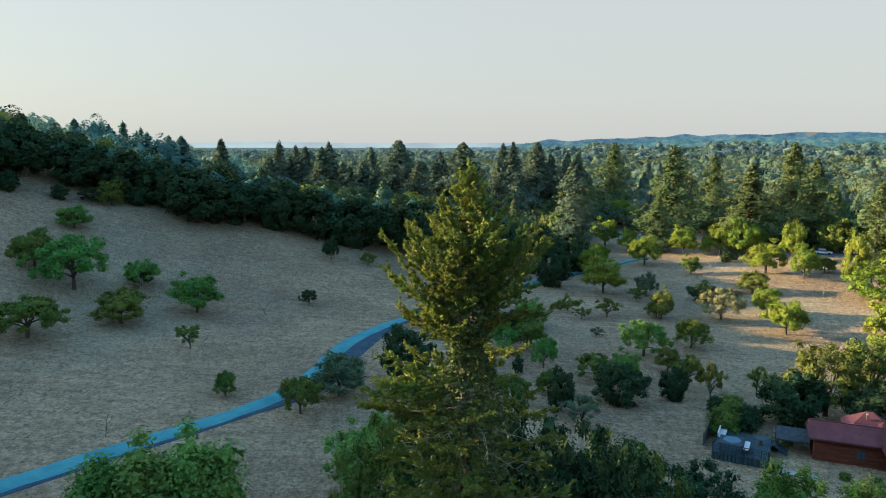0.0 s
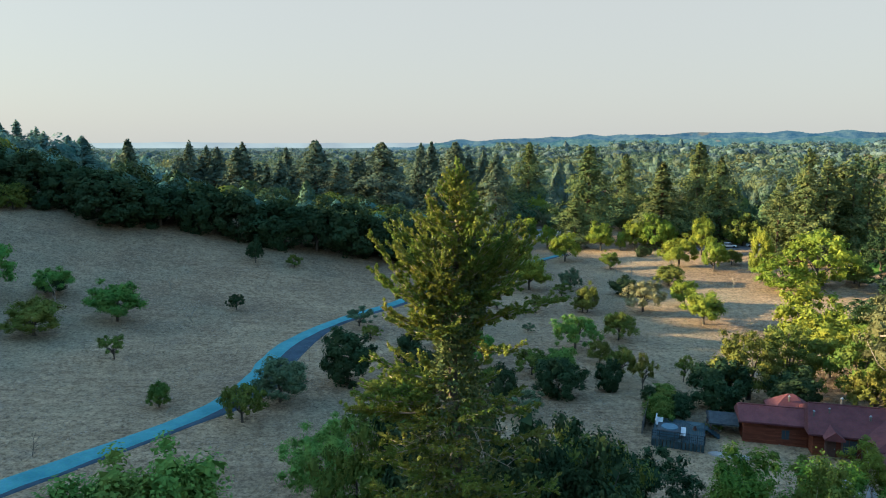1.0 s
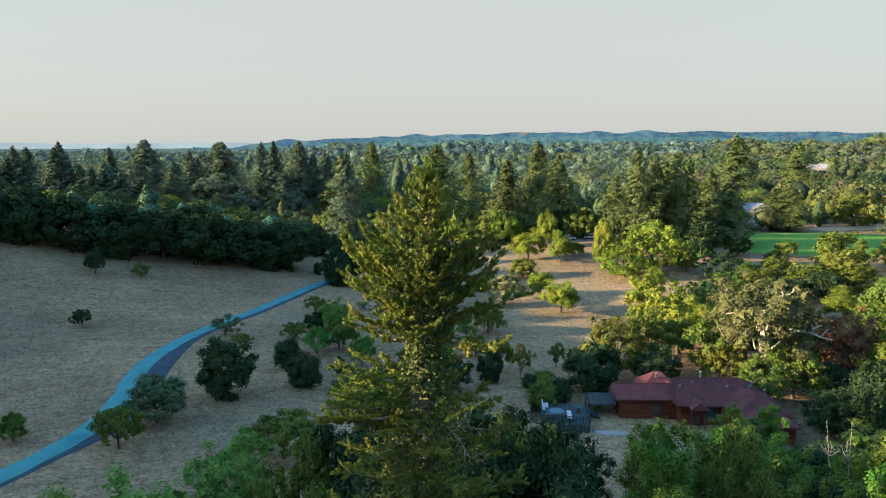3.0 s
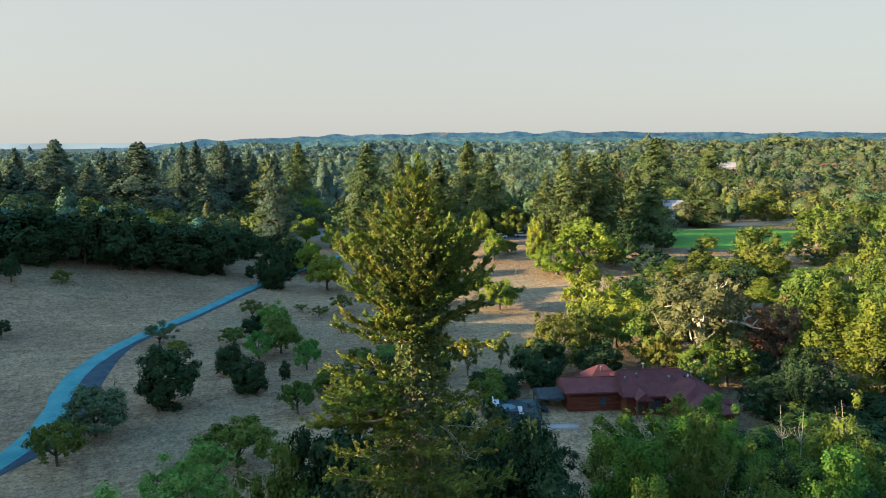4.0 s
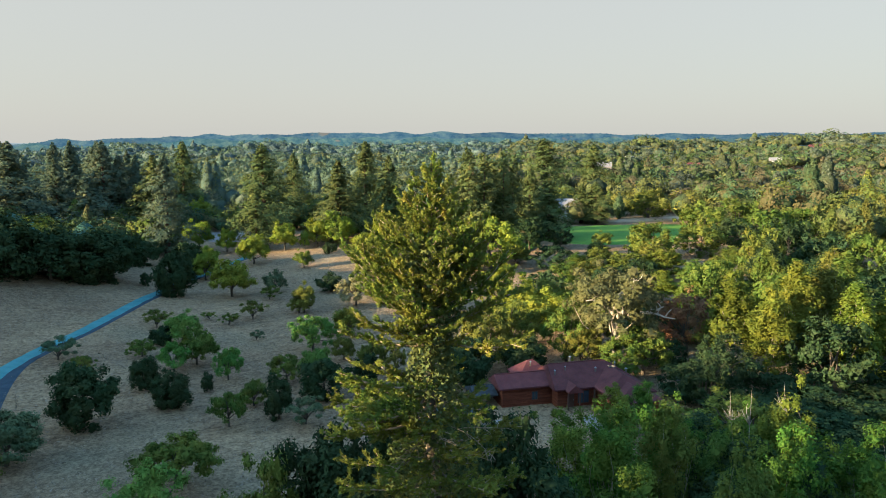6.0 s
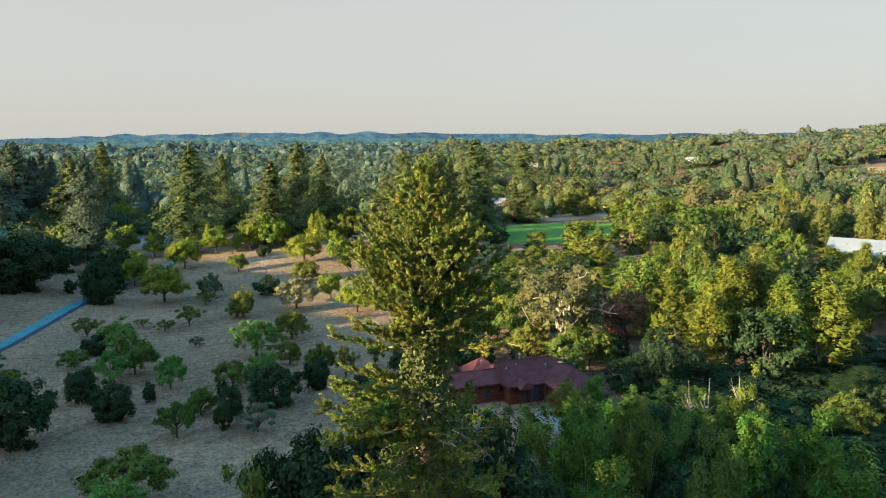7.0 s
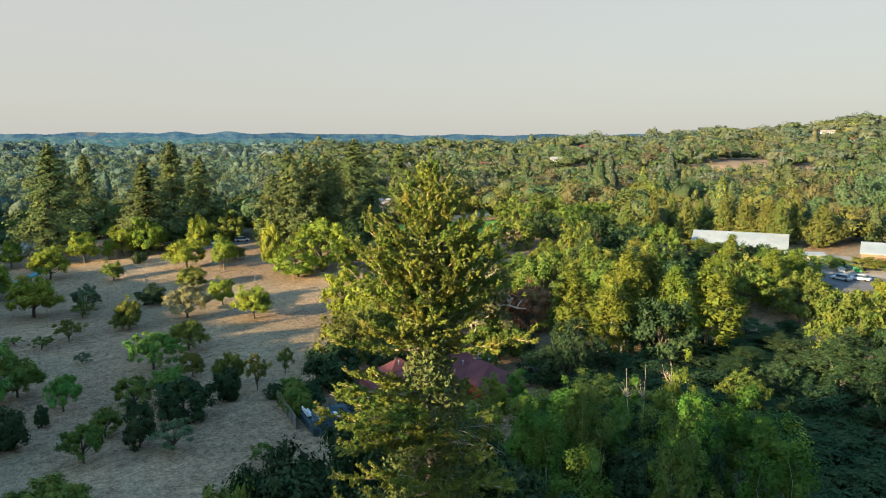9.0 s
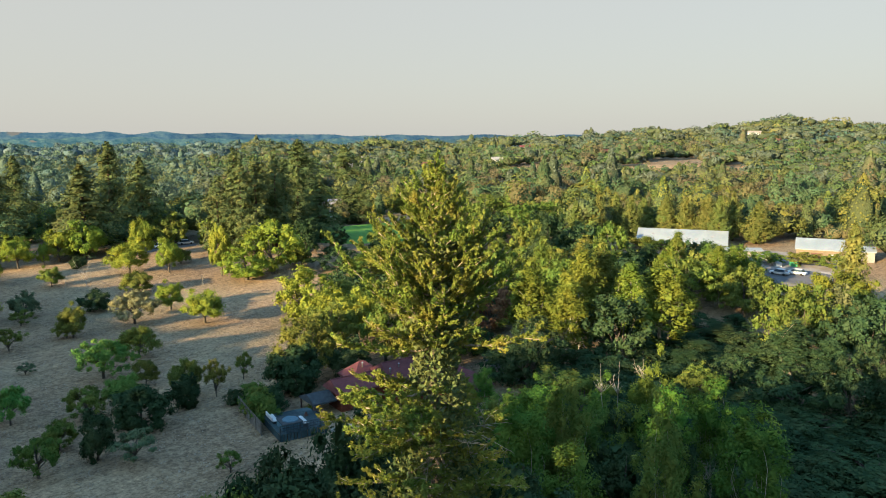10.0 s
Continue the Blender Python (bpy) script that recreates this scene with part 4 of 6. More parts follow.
ORCHARD_A = [
    ("sparse0", 15.7, 135.6, 3.3, 4.7, "mid"),
    ("walnut0", 16.4, 123.7, 4.9, 6.9, "green"),
    ("dense0", 13.4, 123.6, 2.9, 3.8, "dark"),
    ("spread0", 8.7, 117.9, 2.4, 4.7, "mid"),
    ("spread1", 10.6, 108.4, 4.0, 4.8, "green"),
    ("walnut2", 14.5, 110.4, 5.3, 6.4, "mid"),
    ("spread1", 15.8, 101.3, 4.2, 4.5, "green"),
    ("dense1", 5.0, 101.9, 4.4, 4.4, "dark"),
    ("dense0", 5.9, 93.5, 4.5, 4.7, "dark"),
    ("dense1", 11.6, 97.6, 2.6, 1.7, "dark"),
    ("spread0", 9.5, 84.3, 3.8, 4.8, "mid"),
    ("walnut1", 14.7, 89.6, 3.3, 3.5, "mid"),
    ("dense1", 15.4, 84.0, 5.4, 3.7, "dark"),
    ("spread0", 22.3, 96.7, 3.5, 5.8, "mid"),
    ("sparse0", 17.5, 80.8, 3.5, 4.6, "teal"),
    ("sparse0", 33.2, 135.1, 3.6, 4.8, "olive"),
    ("sparse1", 27.8, 132.9, 1.9, 3.4, "mid"),
    ("sparse1", 26.3, 138.7, 1.4, 2.7, "mid"),
    ("sparse0", 27.9, 120.3, 1.7, 2.6, "teal"),
    ("spread0", 33.1, 109.7, 5.3, 8.7, "green"),
]
ORCHARD_B = [
    ("spread1", 42.7, 134.6, 2.6, 4.7, "olive"),
    ("walnut0", 43.5, 134.0, 5.8, 5.0, "olive"),
    ("walnut0", 37.6, 156.4, 8.1, 9.8, "bright"),
    ("sparse0", 43.1, 149.2, 3.0, 4.6, "olive"),
    ("walnut2", 46.8, 154.7, 4.7, 6.0, "teal"),
    ("walnut1", 39.1, 177.4, 7.3, 6.7, "green"),
    ("dense0", 26.8, 162.0, 8.8, 8.5, "dark"),
    ("dense1", 24.1, 173.9, 3.0, 2.7, "dark"),
    ("dense0", 36.1, 183.2, 8.2, 9.8, "dark"),
    ("dense1", 32.1, 206.2, 7.0, 10.6, "dark"),
    ("walnut2", 42.6, 114.9, 4.9, 6.6, "mid"),
    ("spread1", 54.7, 132.6, 5.7, 9.2, "pale"),
    ("walnut0", 64.5, 135.1, 5.6, 5.8, "bright"),
    ("walnut1", 69.6, 152.6, 4.6, 7.5, "olive"),
    ("walnut0", 80.2, 170.3, 7.9, 10.2, "bright"),
    ("walnut2", 93.2, 167.4, 3.9, 5.7, "olive"),
    ("walnut0", 63.7, 174.6, 4.6, 5.1, "mid"),
    ("dense0", 80.9, 189.8, 1.9, 2.3, "dark"),
]
ORCHARD_C = [
    ("walnut1", 34.5, 102.2, 3.6, 3.7, "olive"),
    ("dense0", 31.4, 89.8, 4.2, 3.6, "dark"),
    ("spread1", 34.7, 94.5, 4.7, 4.7, "olive"),
    ("sparse0", 36.3, 90.2, 5.1, 3.3, "olive"),
    ("sparse0", 43.8, 92.8, 4.0, 2.6, "olive"),
    ("dense1", 23.7, 88.2, 5.3, 7.3, "dark"),
    ("walnut0", 26.4, 95.2, 4.8, 4.6, "green"),
    ("sparse0", 21.0, 70.6, 2.5, 2.4, "mid"),
    ("walnut0", 62.2, 122.3, 6.3, 7.8, "bright"),
    ("dense1", 56.3, 146.9, 4.1, 6.2, "dark"),
]
FIELD_TREES = [
    ("oak1", 150.0, 115.0, 8.5, 13.0, "mid"),
    ("oak2", 160.5, 112.5, 10.0, 13.5, "dark"),
    ("oak0", 172.5, 109.5, 11.0, 14.0, "mid"),
    ("oak1", 184.0, 105.5, 11.0, 14.5, "mid"),
    ("oak2", 128.0, 112.0, 8.0, 11.0, "olive"),
    ("oak0", 136.2, 120.7, 10.2, 15.0, "mid"),
    ("oak1", 137.4, 161.8, 8.2, 10.5, "dark"),
    ("walnut1", 106.5, 138.6, 4.8, 6.0, "olive"),
    ("oak2", 129.3, 145.8, 6.4, 6.8, "dark"),
    ("oak1", 208.6, 175.6, 11.7, 18.0, "olive"),
    ("walnut0", 138.8, 138.8, 4.5, 6.5, "mid"),
    ("oak2", 169.8, 127.5, 12.5, 15.0, "mid"),
    ("oak0", 184.4, 124.9, 12.5, 16.7, "mid"),
    ("oak0", 119.9, 148.5, 9.9, 9.3, "dark"),
    ("oak1", 125.1, 163.6, 8.7, 10.0, "mid"),
    ("oak2", 111.0, 193.1, 10.6, 10.8, "mid"),
]
FAR_ROW = [
    ("walnut0", 71.8, 203.1, 8.5, 8.5, "bright"),
    ("walnut1", 77.1, 200.7, 5.7, 3.3, "green"),
    ("walnut2", 86.5, 197.9, 10.0, 12.0, "green"),
    ("walnut1", 81.8, 201.5, 8.9, 8.7, "green"),
    ("dense0", 77.7, 187.4, 3.0, 3.6, "dark"),
    ("walnut1", 93.0, 182.5, 10.4, 7.1, "green"),
    ("oak1", 97.1, 139.1, 13.6, 14.7, "bright"),
    ("walnut1", 89.5, 148.3, 12.0, 5.5, "bright"),
    ("oak2", 89.8, 140.3, 8.3, 12.4, "bright"),
    ("oak0", 72.0, 106.0, 11.5, 11.5, "bright"),
    ("walnut0", 107.1, 141.0, 4.6, 7.2, "olive"),
    ("oak0", 113.3, 207.3, 8.9, 10.5, "mid"),
    ("oak1", 114.7, 196.1, 6.9, 7.3, "mid"),
    ("walnut2", 85.7, 162.3, 8.0, 6.7, "bright"),
    ("oak1", 110.9, 175.4, 8.8, 9.2, "mid"),
    ("walnut0", 55.1, 230.4, 8.8, 9.4, "bright"),
    ("walnut0", 74.9, 285.8, 11.5, 9.4, "bright"),
    ("walnut1", 84.2, 294.2, 10.2, 8.5, "bright"),
    ("dense0", 73.8, 248.1, 7.0, 2.9, "teal"),
    ("walnut2", 56.3, 189.7, 7.7, 9.5, "bright"),
    ("walnut1", 58.8, 216.2, 7.0, 6.2, "green"),
    ("walnut2", 44.5, 191.6, 6.0, 6.3, "green"),
]
REDWOODS = [
    (107.9, 164.5, 25.0, 13.6),
    (115.9, 164.8, 28.1, 17.2),
    (122.7, 163.3, 26.9, 14.9),
    (144.2, 173.9, 21.1, 9.2),
    (138.0, 159.2, 18.7, 10.3),
    (218.8, 241.1, 30.8, 18.4),
    (178.7, 182.3, 14.1, 8.3),
    (182.1, 178.7, 15.1, 10.4),
    (272.3, 257.9, 28.4, 18.2),
    (75.8, 226.9, 31.6, 15.3),
    (91.0, 204.5, 25.5, 14.3),
    (111.6, 222.2, 31.0, 13.2),
    (108.9, 203.2, 26.3, 11.8),
    (79.4, 319.8, 33.7, 14.2),
    (54.3, 274.3, 28.9, 14.7),
    (97.8, 250.6, 27.5, 10.8),
    (66.2, 211.1, 17.7, 8.0),
]
REDWOODS_WEST = [
    (43.4, 222.5, 30.0, 11.1),
    (40.0, 284.8, 33.9, 14.5),
    (31.0, 291.4, 33.9, 12.5),
    (10.1, 273.9, 32.6, 18.3),
    (-6.8, 264.9, 25.0, 14.5),
    (-16.6, 305.0, 32.4, 19.1),
    (24.5, 282.3, 27.9, 10.0),
    (51.8, 287.3, 28.9, 9.2),
    (-17.0, 331.8, 32.2, 19.7),
    (10.7, 301.3, 32.7, 20.3),
    (2.3, 291.7, 26.3, 10.4),
    (28.6, 309.7, 33.6, 11.1),
    (41.1, 297.8, 34.0, 15.5),
    (45.9, 286.8, 28.8, 11.6),
    (-31.5, 341.2, 28.9, 13.6),
    (-62.2, 337.7, 27.8, 13.6),
    (-72.5, 325.7, 27.5, 10.5),
    (-6.1, 301.9, 23.5, 14.3),
]
REDWOODS_HILL = [
    (-110.6, 310.9, 27.7, 15.8),
    (-119.1, 307.7, 25.8, 13.2),
    (-148.2, 294.9, 24.0, 10.5),
    (-150.6, 282.3, 23.8, 10.2),
    (-135.1, 301.1, 26.0, 10.5),
    (-104.0, 344.6, 24.9, 7.2),
    (-80.7, 361.1, 26.4, 7.4),
    (-131.1, 313.7, 25.2, 8.1),
    (-143.9, 302.5, 24.1, 9.3),
]
CYPRESS = [
    (198.2, 78.2, 12.0, 9.2),
    (195.7, 86.5, 13.6, 8.3),
    (200.8, 71.9, 12.9, 7.8),
    (202.1, 66.1, 12.2, 8.9),
    (201.4, 59.4, 13.4, 9.6),
    (199.6, 51.8, 13.0, 8.7),
    (196.6, 44.4, 12.3, 10.4),
    (124.2, 19.2, 19.1, 9.0),
    (161.8, 87.1, 14.3, 8.0),
    (178.0, 86.1, 15.0, 6.9),
    (187.5, 79.1, 13.6, 7.1),
    (191.1, 54.3, 14.0, 7.9),
]


def plant_rows(rows, group):
    for key, x, y, h, w, leaf in rows:
        kind = key.rstrip("0123456789")
        name, words, cat = KIND_WORDS[kind]
        # sunlit part of the orchard: green swapped for a leaf coloured sun-yellow
        leaf = "olive" if leaf == "rust" else "bright" if leaf == "green" and x > 25 and y > 120 else leaf
        if kind == "oak" and math.hypot(x, y) > 92:
            key = "field_" + key
        if kind in ("walnut", "spread", "dense"):
            w, h = w * 0.8, h * 1.06
        plant(key, name, x, y, h, w, leaf, LEAF_WORDS[leaf] + " " + words, cat, group)


plant_rows(HILLSIDE, "trees on the grass slope")
plant_rows(LANE, "trees beside the lane")
plant_rows(FIELD_TREES, "oaks round the field")
for rows in (ORCHARD_A, ORCHARD_B, ORCHARD_C, FAR_ROW):
    plant_rows(rows, "orchard trees")
for rows in (REDWOODS, REDWOODS_WEST, REDWOODS_HILL):
    hill = rows is REDWOODS_HILL
    for i, (x, y, h, w) in enumerate(rows):
        clump = rows is REDWOODS and i < 3
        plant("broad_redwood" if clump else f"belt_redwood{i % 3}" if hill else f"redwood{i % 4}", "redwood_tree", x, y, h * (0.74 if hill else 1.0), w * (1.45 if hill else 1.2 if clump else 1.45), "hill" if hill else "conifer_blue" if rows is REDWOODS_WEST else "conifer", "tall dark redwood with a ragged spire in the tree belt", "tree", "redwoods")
for i, (x, y, h, w) in enumerate(CYPRESS):
    plant(f"cypress{i % 2}", "cypress_tree", x, y, h, w * 0.85, "cypress", "dense conical cypress in the row behind the shed", "tree", "cypress row")

random.seed(23)
belt = [(r[0], r[1]) for r in REDWOODS_WEST + REDWOODS]
while len(belt) < len(REDWOODS_WEST) + len(REDWOODS) + 30:
    x, y = random.uniform(-85, 75), random.uniform(262, 350)
    if min(math.hypot(x - a, y - b) for a, b in belt) < 8.5:
        continue
    belt.append((x, y))
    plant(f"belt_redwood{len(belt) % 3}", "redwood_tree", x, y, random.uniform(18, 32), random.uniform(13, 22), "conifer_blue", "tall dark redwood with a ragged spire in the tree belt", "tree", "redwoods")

# wood edge above the grass slope
for i, (x, y) in enumerate([(-56, 168), (-47, 172), (-38, 172), (-29, 171), (-20, 169), (-11, 170), (-3, 171), (5, 172), (12, 173), (18, 177), (-66, 172), (-75, 171), (-84, 169), (-95, 165), (-104, 158)]):
    big = i == 0
    plant(f"dense{i % 2}", "oak_tree", x, y, 11.5 if big else random.uniform(10.0, 13.0), 14 if big else random.uniform(9.5, 12.5), "dark",
          "dark oak at the edge of the wood above the grass slope", "tree", "oaks at the wood edge")

# foreground: broadleaf trees round the foot of the conifer, and below the camera
# many take dark leaves, so their shade sits in the leaf colour
NEAR = [
    ("near_oak", 7.0, 40.0, 16.0, 7.5, "dark"), ("near_oak_b", 12.3, 45.0, 12.6, 6.6, "mid"), ("near_oak_b", 0.8, 44.0, 14.0, 6.5, "dark"), ("near_oak", 3.2, 42.5, 16.0, 8.0, "dark"), ("near_oak", 9.5, 37.0, 15.5, 8.0, "dark"), ("near_oak", -3.5, 42.6, 13.9, 5.8, "mid"),
    ("near_oak_b", 2.0, 40.5, 14.0, 10.0, "dark"), ("near_oak", 9.0, 33.0, 12.5, 8.5, "dark"), ("near_oak_b", -3.5, 30.5, 12.5, 8.0, "mid"),
    ("near_oak", -5.9, 60.0, 7.6, 6.4, "green"), ("near_oak_b", 19.5, 51.0, 8.5, 6.5, "dark"), ("near_oak", 4.0, 47.0, 9.0, 8.0, "dark"),
    ("near_tall", -11.7, 34.0, 16.7, 5.2, "green"), ("near_tall", -14.0, 33.8, 16.2, 5.6, "green"), ("near_tall", -16.8, 33.5, 15.5, 5.8, "green"), ("near_tall", -12.6, 32.2, 14.5, 5.5, "green"),
    ("near_oak", -9.0, 46.5, 6.0, 5.0, "teal"), ("near_oak", 28.3, 34.2, 11.5, 6.5, "dark"), ("near_oak_b", 31.0, 31.3, 11.5, 6.5, "dark"), ("near_oak", 25.5, 32.0, 10.0, 7.0, "dark"),
]
for key, x, y, h, w, leaf in NEAR:
    plant(key, "oak_tree", x, y, h, w, leaf, LEAF_WORDS[leaf] + " broadleaf tree in the thicket round the conifer", "tree", "thicket trees")
POPLARS = [
    (20.0, 38.0, 15.0, 4.9), (22.5, 41.0, 13.0, 4.9), (24.5, 36.5, 15.5, 4.4), (27.0, 39.5, 14.0, 4.9), (32.5, 32.5, 17.0, 4.4), (29.0, 30.0, 14.5, 4.9),
    (28.0, 23.0, 14.5, 5.4), (19.0, 27.5, 17.5, 4.4), (15.5, 33.0, 13.5, 4.9), (24.0, 45.5, 11.5, 4.9), (34.0, 37.0, 13.0, 4.9),
    (36.5, 28.0, 14.0, 4.9), (29.5, 45.0, 11.5, 4.4), (36.0, 44.0, 11.0, 4.9),
    (29.0, 33.2, 12.4, 4.2), (30.6, 31.4, 12.8, 4.4), (31.4, 36.6, 12.6, 4.4), (28.4, 35.6, 12.0, 4.2), (33.8, 29.6, 12.6, 4.4), (44.0, 57.0, 7.5, 4.4), (47.5, 56.0, 7.0, 4.2),
]
for i, (x, y, h, w) in enumerate(POPLARS):
    leaf = ("poplar", "poplar", "mid", "poplar", "alder")[i % 5]
    plant(f"poplar{i % 3}", "poplar_tree", x, y, h * 0.94, w, leaf, LEAF_WORDS[leaf] + " " + KIND_WORDS["poplar"][1], "tree", "poplars")
WOOD = [
    ("sycamore", 64.5, 74.0, 16.0, 12.0, "sycamore"), ("alder0", 78.0, 63.0, 15.0, 8.0, "alder"), ("alder1", 82.0, 56.0, 16.5, 8.0, "alder"),
    ("alder2", 76.0, 56.0, 14.0, 7.5, "alder"), ("alder0", 90.0, 45.0, 15.0, 9.0, "alder"), ("alder1", 85.0, 49.0, 14.5, 8.0, "alder"),
    ("oak0", 92.0, 62.0, 14.0, 13.0, "mid"), ("oak1", 117.5, 36.5, 11.5, 10.5, "olive"), ("oak2", 120.5, 47.5, 12.0, 12.0, "mid"),
    ("oak0", 92.5, 25.7, 13.0, 11.5, "mid"), ("oak1", 98.8, 19.4, 12.0, 10.5, "sycamore"), ("oak2", 119.0, 21.5, 12.0, 12.0, "alder"), ("oak2", 74.5, 31.8, 5.8, 6.0, "dark"),
    ("oak0", 66.0, 34.4, 5.6, 6.5, "mid"), ("oak1", 66.0, 57.0, 9.0, 10.0, "dark"), ("oak2", 60.0, 55.5, 8.0, 8.0, "dark"),
    ("oak1", 72.0, 84.0, 12.0, 11.0, "mid"), ("walnut0", 66.0, 92.0, 10.0, 9.0, "bright"), ("oak2", 56.0, 87.0, 10.5, 10.0, "olive"),
    ("oak0", 49.0, 85.0, 9.5, 9.5, "olive"), ("oak1", 61.0, 80.0, 10.0, 9.0, "mid"), ("dense0", 43.5, 82.5, 6.5, 6.0, "dark"),
    ("dense1", 52.0, 80.0, 6.0, 6.0, "dark"), ("oak1", 61.5, 70.5, 7.0, 7.0, "mid"), ("oak2", 66.5, 70.0, 8.0, 8.0, "mid"), ("oak0", 60.0, 76.0, 7.0, 7.0, "olive"), ("oak2", 80.0, 72.0, 11.0, 10.0, "rust"), ("oak0", 97.0, 78.0, 13.5, 13.0, "mid"),
]
for key, x, y, h, w, leaf in WOOD:
    kind = key.rstrip("0123456789")
    name, words, cat = KIND_WORDS.get(kind, ("sycamore_tree", "old sycamore with bare white limbs above the house", "tree"))
    tree = plant(key, name, x, y, h, w, leaf, LEAF_WORDS[leaf] + " " + words, cat, "streamside wood", turn=0 if kind == "sycamore" else None)
    if kind == "sycamore":
        sx, sz = tree.scale.x, tree.scale.z
        rng = np.random.default_rng(5)
        for a, z0, L, rise in ((-1.0, 8.0, 8.6, 0.08), (-2.3, 8.0, 6.6, 0.35), (-1.8, 9.5, 5.6, 0.75), (-0.6, 7.5, 7.4, 0.3), (3.0, 8.5, 5.6, 0.5), (-1.5, 11.0, 3.8, 1.0)):
            bv, bf = [], []
            pts = bent((0, 0, z0 / sz), (math.cos(a) * L / sx, math.sin(a) * L / sx, (z0 + rise * L) / sz), rng, 0.14, 7)
            tube(bv, bf, pts, [q / sx for q in (0.34, 0.3, 0.27, 0.24, 0.2, 0.16, 0.11, 0.05)], 7)
            for j in (4, 5, 6):
                tip = pts[j] + Vector((rng.uniform(-1.2, 1.2) / sx, rng.uniform(-1.2, 0.4) / sx, rng.uniform(0.6, 1.8) / sz))
                tube(bv, bf, bent(pts[j], tip, rng, 0.12, 3), [q / sx for q in (0.12, 0.09, 0.06, 0.02)], 5)
            part("limb", mesh_from("limb", bv, bf, M_BARK_WHITE, True), None, tree, "bare white limb")


for i, (x, y, h) in enumerate([(174, 53, 3.2), (175, 60, 2.9), (176, 67, 3.1), (174, 74, 3.4), (171, 24, 4.0), (171, 31, 4.2), (170, 38, 3.4)]):
    plant(f"oak{i % 3}", "oak_tree", x, y, h, 8.5, ("mid", "olive")[i % 2], LEAF_WORDS[("mid", "olive")[i % 2]] + " low tree screening the farm sheds", "tree", "streamside wood")

# bushes added in dark leaves so the gaps below the trees look shaded
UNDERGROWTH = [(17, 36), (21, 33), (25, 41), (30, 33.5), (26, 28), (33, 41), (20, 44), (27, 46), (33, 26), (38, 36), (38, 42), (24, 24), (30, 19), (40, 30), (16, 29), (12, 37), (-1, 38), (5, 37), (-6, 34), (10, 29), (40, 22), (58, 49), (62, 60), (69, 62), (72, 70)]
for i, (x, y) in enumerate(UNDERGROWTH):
    plant("low", "bramble_bush", x, y, 3.2 + (i * 7 % 5) * 0.5, 5.5 + (i * 3 % 4) * 0.6, "dark", "tangled undergrowth bush below the trees, dark leaves for its shade", "bush", "undergrowth")


def inside(poly, x, y):
    hit = False
    for (x0, y0), (x1, y1) in zip(poly, poly[1:] + poly[:1]):
        if (y0 > y) != (y1 > y) and x < x0 + (y - y0) / (y1 - y0) * (x1 - x0):
            hit = not hit
    return hit


STREAM_WOOD = [(40, 50), (64, 50), (68, 82), (56, 90), (66, 98), (84, 112), (104, 128), (116, 134), (128, 118), (146, 86), (150, 44), (126, 28), (122, 0), (96, -22), (40, -16), (32, 12), (38, 34)]
taken = [(r[1], r[2], r[4]) for r in WOOD] + [(p[0], p[1], p[3]) for p in POPLARS]
random.seed(5)
tries = 0
while len(taken) < 165 and tries < 9000:
    tries += 1
    x, y = random.uniform(30, 152), random.uniform(-22, 136)
    w = random.uniform(7.5, 11.5)
    if not inside(STREAM_WOOD, x, y) or any(math.hypot(x - a, y - b) < 0.33 * (w + c) for a, b, c in taken):
        continue
    if math.hypot(x - 50, y - 66) < 12.5 or (58 < x < 72 and 48 < y < 54):
        continue
    if y < 12 and random.random() < 0.2:
        continue
    taken.append((x, y, w))
    # leaf colour follows the light: sunny tones east, dark ones in shade
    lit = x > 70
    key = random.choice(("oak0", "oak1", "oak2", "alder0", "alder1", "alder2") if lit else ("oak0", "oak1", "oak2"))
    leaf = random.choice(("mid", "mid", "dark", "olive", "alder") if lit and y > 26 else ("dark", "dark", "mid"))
    h = random.uniform(7.5, 15.5) * (1.15 if key[0] == "a" else 1.0) * (0.8 if x < 70 else 1.0)
    if 38 < math.degrees(math.atan2(x + 17, y - 7)) < 60 and math.hypot(x + 17, y - 7) > 112:
        h = min(h, 6.5)
    if x > 95 and 71 < math.degrees(math.atan2(x + 26, y - 18)) < 95:
        h = min(h, 12.5 if math.degrees(math.atan2(x + 26, y - 18)) < 81 else 9.5)
    # the hollow's shade is put into the leaf colour
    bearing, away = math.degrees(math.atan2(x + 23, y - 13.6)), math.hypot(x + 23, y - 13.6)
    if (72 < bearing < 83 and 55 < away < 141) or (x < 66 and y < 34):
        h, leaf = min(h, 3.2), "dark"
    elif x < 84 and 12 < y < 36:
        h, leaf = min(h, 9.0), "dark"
    name, words, cat = KIND_WORDS[key[:-1]]
    if key[0] == "o" and math.hypot(x, y) > 92:
        key = "field_" + key
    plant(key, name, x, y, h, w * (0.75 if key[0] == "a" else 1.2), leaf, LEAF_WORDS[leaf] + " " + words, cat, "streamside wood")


# low scrub where the wood opens, its leaves coloured dark for shade
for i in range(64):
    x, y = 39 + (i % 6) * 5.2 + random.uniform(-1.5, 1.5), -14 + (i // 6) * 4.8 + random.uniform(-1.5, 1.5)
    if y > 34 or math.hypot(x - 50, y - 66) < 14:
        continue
    plant("low", "bramble_bush", x, y, random.uniform(1.8, 3.6), random.uniform(6, 8), "dark", "tangled undergrowth bush in the wood's hollow, dark leaves for its shade", "bush", "undergrowth")
